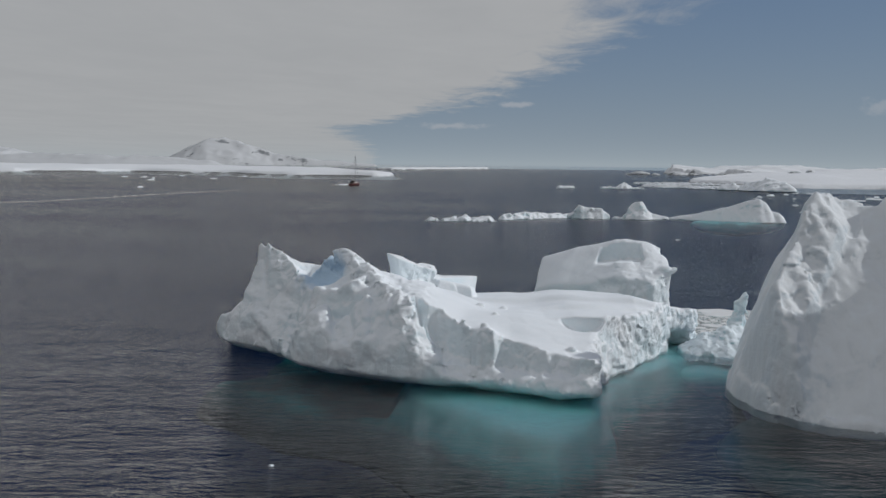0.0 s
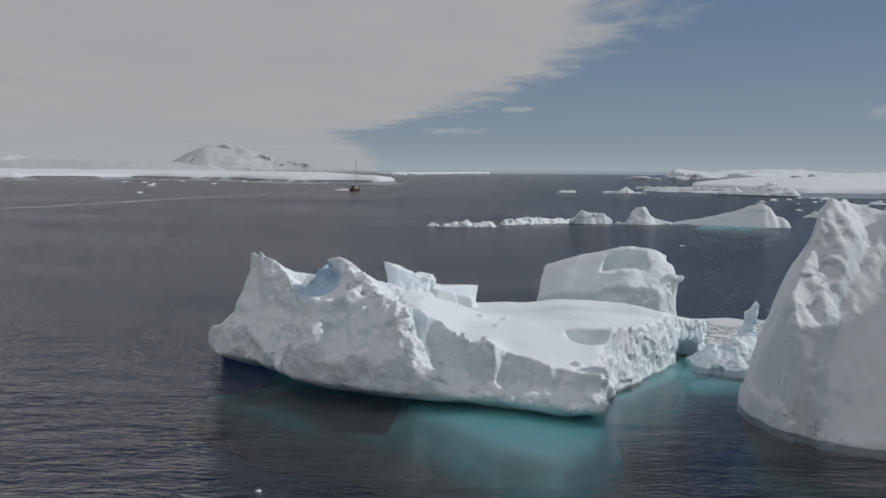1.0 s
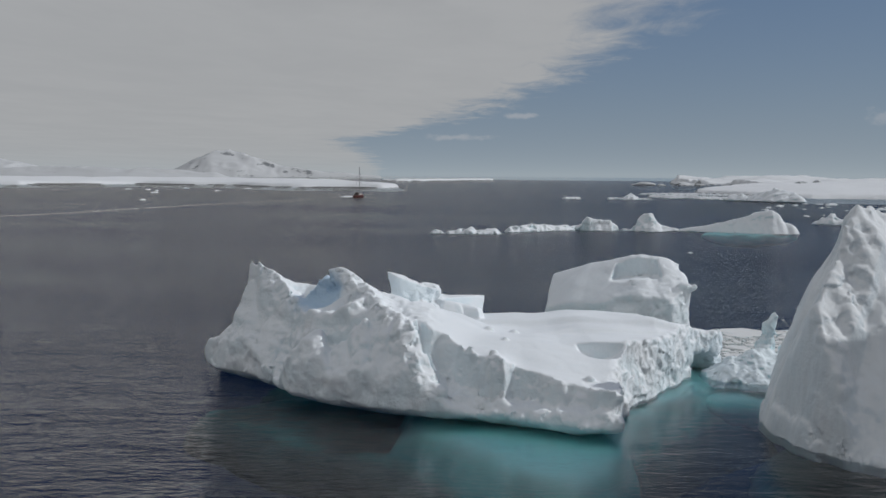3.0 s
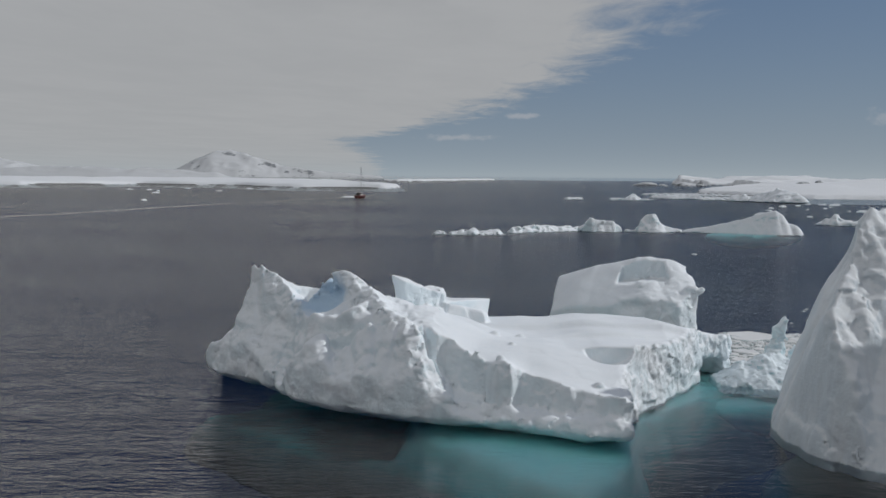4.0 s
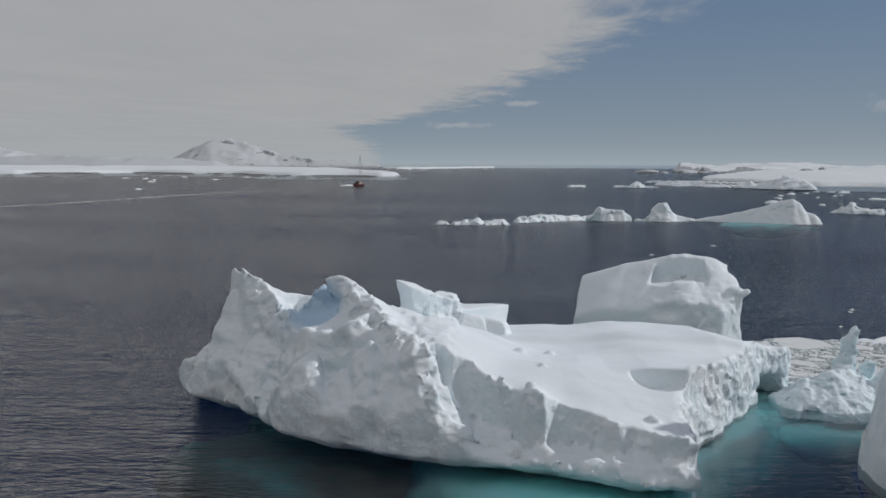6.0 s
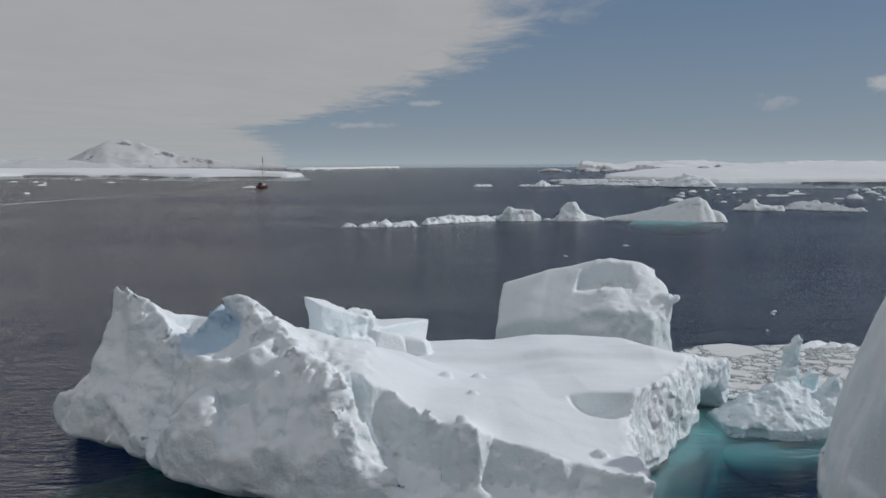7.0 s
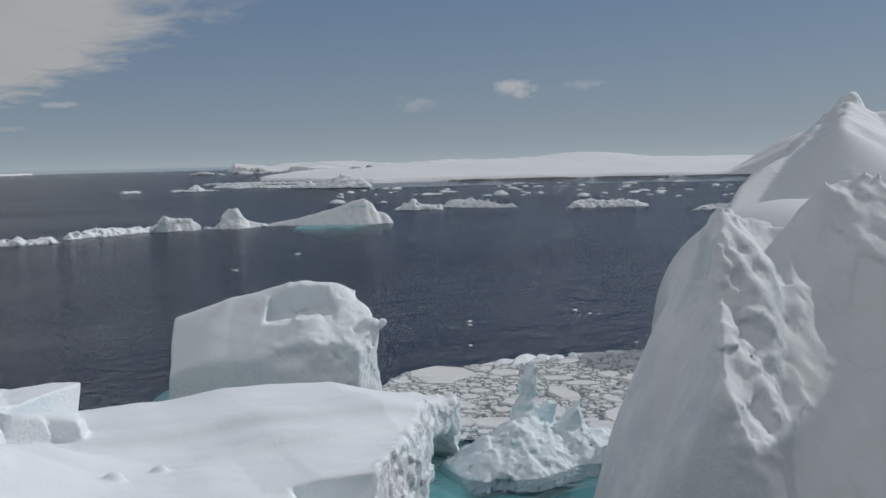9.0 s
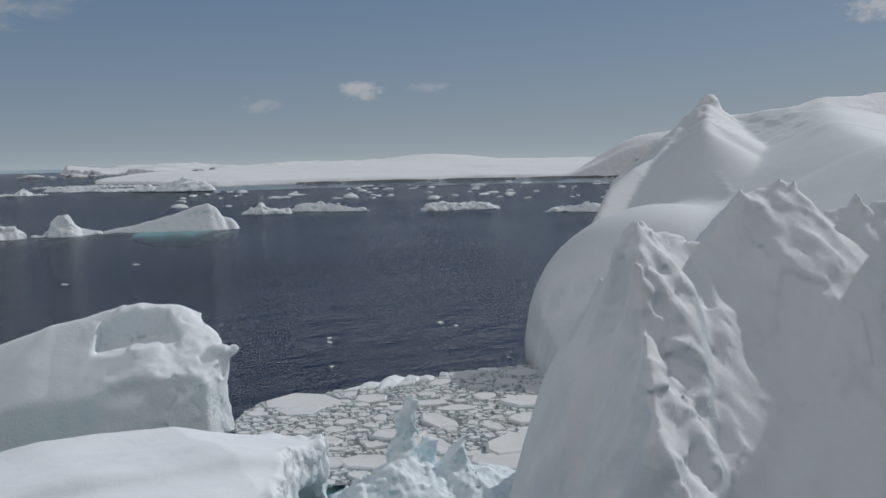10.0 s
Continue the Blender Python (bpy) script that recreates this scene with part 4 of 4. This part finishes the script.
berglet("low white strip of broken ice", [(-10.2, 230.5, 0.35), (-8.8, 230.5, 0.3)], 0.8, 0.7, 113, 0.3, name="growler", group="broken ice strips")
for pts, seed in (([(100.0, 292.0, 1.0), (103.0, 290.0, 2.7), (105.0, 288.0, 1.6), (109.5, 286.0, 1.1)], 121),
                  ([(117.0, 296.0, 1.4), (121.0, 290.0, 2.6), (124.0, 285.0, 1.5), (129.0, 278.0, 0.7)], 123),
                  ([(142.0, 264.0, 1.6), (146.0, 262.5, 2.3), (150.0, 261.0, 1.4), (156.0, 259.0, 2.0), (160.0, 257.0, 0.8)], 125),
                  ([(160.0, 231.0, 1.3), (164.0, 227.0, 1.4), (168.0, 223.0, 2.0), (171.0, 220.0, 1.2)], 127)):
    berglet("small ragged white iceberg floating on open water", pts, 1.0, 0.8, seed, 0.45, 0.35, group="ragged bergs")
berglet("pale blue-white iceberg with a scalloped front", [(137.0, 545.0, 4.0), (146.0, 540.0, 3.4), (155.0, 530.0, 7.0), (160.0, 525.0, 7.5), (166.0, 515.0, 3.0)], 1.2, 0.7, 131, 0.8, 0.9)
berglet("tiny low white iceberg", [(46.5, 562.0, 1.2), (54.0, 564.0, 1.0)], 0.8, 0.7, 133, 0.3, 0.5, name="growler", group="far floes")
for pts, seed in (([(71.0, 559.0, 1.0), (78.0, 558.0, 0.9)], 135), ([(80.0, 557.0, 1.2), (83.0, 557.0, 3.4), (86.0, 556.0, 1.0)], 137), ([(88.0, 553.0, 0.8), (93.0, 553.0, 0.6)], 139),
                  ([(104.0, 610.0, 1.4), (118.0, 596.0, 2.6), (130.0, 585.0, 1.6), (142.0, 575.0, 1.4)], 141), ([(108.0, 585.0, 0.9), (115.0, 583.0, 0.8)], 143),
                  ([(126.0, 570.0, 1.4), (136.0, 566.0, 1.2)], 145), ([(112.0, 700.0, 1.0), (140.0, 680.0, 1.8), (170.0, 660.0, 1.2)], 147)):
    berglet("low white floe far out on the sea", pts, 0.8, 0.6, seed, 0.5, 0.6, name="growler", group="far floes")


def bits(name, label, spots, seed, group):
    """Small loose pieces of ice, each a thing of its own."""
    rng = random.Random(seed)
    v, f = floe_shape(rng, 9, 0.34, ((1.02, -0.06), (0.95, 0.22), (0.68, 0.72), (0.3, 1.0)))
    me = bpy.data.meshes.new(name)
    me.from_pydata(v, [], f)
    me.materials.append(FAR_ICE)
    for x, y, w in spots:
        ob = tagged(new(name, me), label, "ice floe", group)
        ob.location, ob.rotation_euler = (x, y, 0.0), (0, 0, rng.uniform(0, 6.28))
        ob.scale = (w * rng.uniform(0.9, 1.6), w * rng.uniform(0.6, 1.1), w * rng.uniform(0.25, 0.6))


bits("ice_chunk", "small white chunk of ice adrift on dark water",
     [(-6.2, 42.4, 0.26), (38.9, 177.9, 0.9), (25.8, 160.8, 0.9), (35.2, 106.3, 0.3), (31.4, 98.1, 0.3), (47.2, 106.2, 0.4), (42.9, 92.8, 0.35), (24.6, 50.0, 0.4), (25.4, 49.6, 0.3),
      (26.0, 49.8, 0.3), (24.0, 50.4, 0.25), (47.0, 108.4, 0.4), (36.0, 108.0, 0.35)], 3, "ice chunks")
bits("ice_chunk", "rough white block of ice along the edge of the brash", [(29.6, 91.0, 1.3), (30.9, 91.3, 2.0), (32.2, 91.1, 2.6), (33.6, 90.9, 1.8), (34.6, 90.6, 1.4), (36.2, 90.6, 1.7), (37.9, 90.3, 1.5), (39.4, 90.2, 1.3), (28.2, 90.8, 0.9)], 9, "ice chunks")
rng = random.Random(12)
spots = []
for _ in range(95):
    az, d = radians(rng.uniform(17, 46)), rng.uniform(330, 560)
    x, y = math.sin(az) * d, 30 + math.cos(az) * d
    spots.append((x, y, rng.choice((1.5, 2.2, 3, 4, 6)) * rng.uniform(0.7, 1.2)))
bits("ice_floe", "small white floe among many before the snowy shore", spots, 5, "scattered floes")
bits("ice_floe", "small white floe off the low ice shelf",
     [(-225, 640, 7), (-205, 720, 5), (-245, 700, 4), (-268, 745, 5), (-290, 760, 4), (-210, 830, 6), (-262, 820, 4), (-82, 566, 5), (-84, 562, 3.5), (-170, 470, 3.5)], 6, "far floes")


# ---------------------------------------------------------------- land
LOW_SHELF = [(-1000, 860), (-496, 985), (-403, 1085), (-292, 1070), (-235, 960), (-204, 937), (-94, 902), (-84, 960), (-130, 1080), (-150, 1250), (-330, 1420), (-1300, 1300)]


def shelf_height(x, y):
    d = -inside(x, y, LOW_SHELF) + 14 * fbm(x, y, 0 * x, 60, 3, 201)
    return np.where(d < 0, np.maximum(d * 0.5, -3.0), np.clip(d * 0.5, 0, 3.0) + 5.0 * (1 - np.exp(-np.maximum(d, 0) / 70)) + 0.8 * fbm(x, y, 0 * x, 40, 3, 203))


sheet("ice_shelf", -1100, -60, 850, 1430, 260, 146, shelf_height, LAND, "low snow-covered shore with a broken ice edge", "shore")
FAR_SPIT = [(-175, 1780), (-60, 2050), (6, 2300), (-10, 2420), (-120, 2200), (-220, 1900)]
sheet("far_spit", -240, 30, 1740, 2450, 55, 142, lambda x, y: np.where(inside(x, y, FAR_SPIT) > 0, -3.0, 3.0 + 1.2 * fbm(x, y, 0 * x, 30, 3, 205)), LAND, "thin strip of snow-covered shore far off", "shore")


def hazy_land():
    # mist is painted into both colours: snow dulled, rock lightened
    m, n = material("mist_toned_mountains")
    geo = n.add("ShaderNodeNewGeometry")
    p = geo.outputs["Position"]
    up = n.add("ShaderNodeSeparateXYZ", i0=geo.outputs["Normal"]).outputs[2]
    patch = n.noise(n.scaled(p, 1, 1, 2.0), 0.02, 8, 0.7)
    bare = n.math("ADD", n.math("MULTIPLY", n.math("SUBTRACT", 1.0, up), 2.0), n.math("MULTIPLY", n.math("SUBTRACT", patch, 0.5), 2.0))
    col = n.mix(n.ramp(bare, 0.44, 0.56), (0.60, 0.605, 0.61), (0.24, 0.25, 0.26))
    n.out(n.add("ShaderNodeBsdfPrincipled", Base_Color=col, Roughness=0.9).outputs[0])
    return m


HAZY = hazy_land()


def hill_height(x, y):
    # the peak's left end falls short, where mist would hide the rest
    h = ridge(x, y, [(-965, 3215, 22), (-940, 3235, 86), (-900, 3250, 88), (-830, 3250, 71), (-727, 3250, 38), (-600, 3250, 19), (-400, 3300, 8)], 0.5, 0.55, 12)
    h = np.maximum(h, ridge(x, y, [(-1900, 2900, 75), (-1620, 2950, 62), (-1500, 2950, 38), (-1400, 2950, 18)], 0.25, 0.22, 25))
    h = np.maximum(h, ridge(x, y, [(-1450, 2800, 22), (-1300, 2800, 26), (-1150, 2800, 26), (-1000, 2800, 20), (-850, 2850, 14)], 0.25, 0.3, 12))
    h = h + 5 * creased(x, y, 0 * x, 110, 3, 211) * np.clip(h / 20, 0, 1)
    return np.where(h < 0.5, -3.0, h)


sheet("mountain", -2000, -200, 2650, 3500, 260, 120, hill_height, HAZY, "snowy mountain flank with dark rock, half lost in mist", "mountain")

COAST = [(165, 760), (185, 655), (205, 622), (265, 600), (335, 560), (400, 518), (432, 474), (480, 400), (620, 330), (1400, 300), (1600, 1500), (500, 1700), (330, 1300), (230, 1000)]


def coast_height(x, y):
    wobble = 8 * fbm(x, y, 0 * x, 40, 3, 221)
    d = -inside(x, y, COAST) + wobble
    h = np.clip(d * 0.7, 0, 2.2) + 5 * (1 - np.exp(-np.maximum(d, 0) / 80)) + 4 * (1 - np.exp(-np.maximum(d, 0) / 300))
    h = h + 8.5 * np.exp(-(((x - 462) / 60) ** 2 + ((y - 790) / 90) ** 2)) + 5 * np.exp(-(((x - 330) / 90) ** 2 + ((y - 760) / 90) ** 2))
    h = h + 1.6 * fbm(x, y, 0 * x, 70, 3, 223) * np.clip(d / 60, 0, 1)
    head = ridge(x, y, [(452, 500, 16), (462, 492, 27), (500, 470, 36), (560, 440, 48), (700, 400, 60)], 0.5, 0.45, 12)
    h = np.maximum(h, np.minimum(head + 2 * fbm(x, y, 0 * x, 30, 3, 225), 1.5 + 1.6 * np.maximum(d, 0)))
    return np.where(d < 0, np.maximum(d * 0.45, -3.0), h)


sheet("snow_coast", 100, 1000, 320, 1300, 300, 326, coast_height, LAND, "low snow-covered coast with dark rock at the shore", "coast")
FAR_ICE_EDGE = [(300, 1600), (420, 1250), (900, 1400), (1200, 2200), (500, 2600), (360, 1900)]
sheet("far_coast", 100, 1300, 1200, 2700, 200, 250, lambda x, y: np.where(inside(x, y, FAR_ICE_EDGE) > 0, -3.0, 4 + 9 * np.maximum(fbm(x, y, 0 * x, 130, 4, 231), -0.2)), LAND,
      "far low coast with scattered grey rocks", "coast")


def hazy_rock():
    # haze is painted in: the rock is paler, its snow duller than near land
    m, n = material("haze_toned_rock")
    geo = n.add("ShaderNodeNewGeometry")
    up = n.add("ShaderNodeSeparateXYZ", i0=geo.outputs["Normal"]).outputs[2]
    patch = n.noise(geo.outputs["Position"], 0.25, 5, 0.65)
    col = n.mix(n.ramp(n.math("ADD", up, n.math("MULTIPLY", n.math("SUBTRACT", patch, 0.5), 1.4)), 0.45, 0.7), (0.36, 0.37, 0.38), (0.64, 0.65, 0.66))
    n.out(n.add("ShaderNodeBsdfPrincipled", Base_Color=col, Roughness=0.9).outputs[0])
    return m


HAZY_ROCK = hazy_rock()


def islet(x, y, w, h, seed):
    """A half-buried rock with snow on its back."""
    rng = random.Random(seed)
    ob = thing("rock_islet", "dark grey rock patched with snow, far off", "rock", "far rocks", at=(x, y, 0))
    bm = bmesh.new()
    bmesh.ops.create_icosphere(bm, subdivisions=3, radius=1.0)
    for v in bm.verts:
        n = Vector((math.sin(3.1 * v.co.x + seed) + math.cos(2.7 * v.co.y - seed), math.sin(2.3 * v.co.z + 2 * seed), math.cos(4.1 * v.co.x + v.co.y + seed)))
        k = 1 + 0.16 * n.x + 0.10 * n.y + 0.12 * n.z + rng.uniform(-0.06, 0.06)
        v.co = Vector((v.co.x * w * 1.1 * k, v.co.y * w * 0.6 * k, v.co.z * h * k))
    part("rock", bm, HAZY_ROCK, ob)


for k, (x, y, w, h) in enumerate([(212, 1334, 14, 3.5), (236, 1330, 6, 2), (268, 1324, 18, 4.5), (287, 1320, 7, 3), (279, 1116, 10, 4), (295, 1112, 14, 3.5), (309, 1109, 7, 3), (351, 1096, 12, 7), (369, 1090, 9, 9), (382, 1086, 20, 4), (403, 1078, 8, 4), (421, 1072, 26, 7), (284, 1320, 4, 6)]):
    islet(x, y, w, h, k)


# ---------------------------------------------------------------- the yacht and its wake
def yacht():
    red, dark, white, metal = (make_plain("red_hull", (0.13, 0.035, 0.03), 0.4), make_plain("dark_deck", (0.07, 0.06, 0.055), 0.7), make_plain("cabin_paint", (0.55, 0.52, 0.48), 0.5),
                               make_plain("mast_alloy", (0.30, 0.30, 0.31), 0.45, metal=0.6))
    boat = thing("sailing_yacht", "dark red sailing yacht with bare mast under way", "sailing boat", at=(-74, 556, 0))
    boat.rotation_euler = (0, 0, radians(74))
    bm = bmesh.new()
    stations = ((-6.2, 1.25, 1.25, -0.1), (-4.0, 1.75, 1.25, -0.5), (-1.0, 2.0, 1.3, -0.7), (2.0, 1.8, 1.45, -0.65), (4.6, 1.05, 1.7, -0.4), (6.6, 0.08, 2.0, 0.5))
    rows = []
    for x, w, top, low in stations:
        rows.append([bm.verts.new((x, s * w * k, z)) for s, k, z in ((-1, 1.0, top), (-1, 0.9, 0.3 * top), (-1, 0.35, low), (1, 0.35, low), (1, 0.9, 0.3 * top), (1, 1.0, top))])
    for a, b in zip(rows, rows[1:]):
        for i in range(5):
            bm.faces.new((a[i], b[i], b[i + 1], a[i + 1]))
        bm.faces.new((a[5], b[5], b[0], a[0]))
    bm.faces.new(rows[0][::-1])
    bm.faces.new(rows[-1])
    part("hull", bm, red, boat)

    def box(name, size, at, mat, parent=boat, taper=0.9):
        b = bmesh.new()
        bmesh.ops.create_cube(b, size=1)
        for v in b.verts:
            k = taper if v.co.z > 0 else 1
            v.co = Vector((v.co.x * size[0] * k + at[0], v.co.y * size[1] * k + at[1], v.co.z * size[2] + at[2]))
        bmesh.ops.bevel(b, geom=list(b.edges), offset=min(size) * 0.12, segments=2, affect="EDGES")
        return part(name, b, mat, parent)

    def rod(name, a, b_, r, mat):
        b = bmesh.new()
        a, b_ = Vector(a), Vector(b_)
        bmesh.ops.create_cone(b, cap_ends=True, segments=8, radius1=r, radius2=r * 0.8, depth=(b_ - a).length)
        bmesh.ops.transform(b, matrix=Matrix.Translation((a + b_) / 2) @ (b_ - a).to_track_quat("Z", "Y").to_matrix().to_4x4(), verts=b.verts)
        return part(name, b, mat, boat)

    box("cabin", (4.2, 2.2, 0.9), (-0.2, 0, 1.75), white)
    box("wheelhouse", (1.9, 2.0, 1.3), (-2.4, 0, 2.3), dark)
    box("cockpit_hood", (1.2, 2.3, 0.7), (-4.2, 0, 1.75), dark)
    rod("mast", (0.9, 0, 1.4), (0.9, 0, 17.6), 0.16, metal)
    rod("boom", (0.8, 0, 3.0), (-4.0, 0, 3.2), 0.16, white)
    rod("spreader", (0.9, -1.2, 8.5), (0.9, 1.2, 8.5), 0.06, metal)
    rod("forestay", (6.3, 0, 2.0), (0.9, 0, 17.0), 0.06, metal)
    rod("backstay", (-6.0, 0, 1.4), (0.9, 0, 17.4), 0.04, metal)


yacht()


def foam_material():
    m, n = material("wake_foam")
    p = n.add("ShaderNodeNewGeometry").outputs["Position"]
    k = n.ramp(n.noise(n.scaled(p, 0.3, 1.0, 1.0), 0.5, 5, 0.7), 0.36, 0.60)
    clear = n.add("ShaderNodeBsdfTransparent").outputs[0]
    white = n.add("ShaderNodeBsdfDiffuse", Color=(0.74, 0.75, 0.75, 1)).outputs[0]
    n.out(n.add("ShaderNodeMixShader", i0=n.math("MULTIPLY", k, 0.8), i1=clear, i2=white).outputs[0])
    return m


FOAM = foam_material()


def streak(name, label, pts, w0, w1):
    bm = bmesh.new()
    rows = []
    for i, (x, y) in enumerate(pts):
        w = w0 + (w1 - w0) * i / (len(pts) - 1)
        rows.append((bm.verts.new((x + w / 2, y, 0.012)), bm.verts.new((x - w / 2, y, 0.012))))
    for (a, b), (c, d) in zip(rows, rows[1:]):
        bm.faces.new((a, c, d, b))
    me = bpy.data.meshes.new(name)
    bm.to_mesh(me)
    bm.free()
    me.materials.append(FOAM)
    return tagged(new(name, me), label, "wake", kind="structure")


streak("wake", "thin pale wake trailing behind the yacht", [(-84.0, 560.0), (-92.0, 529.0), (-105.0, 475.0), (-116.0, 431.0), (-127.0, 386.0), (-134.0, 345.0), (-140.0, 311.0), (-148.0, 290.0), (-153.0, 255.0)], 2.4, 4.5)
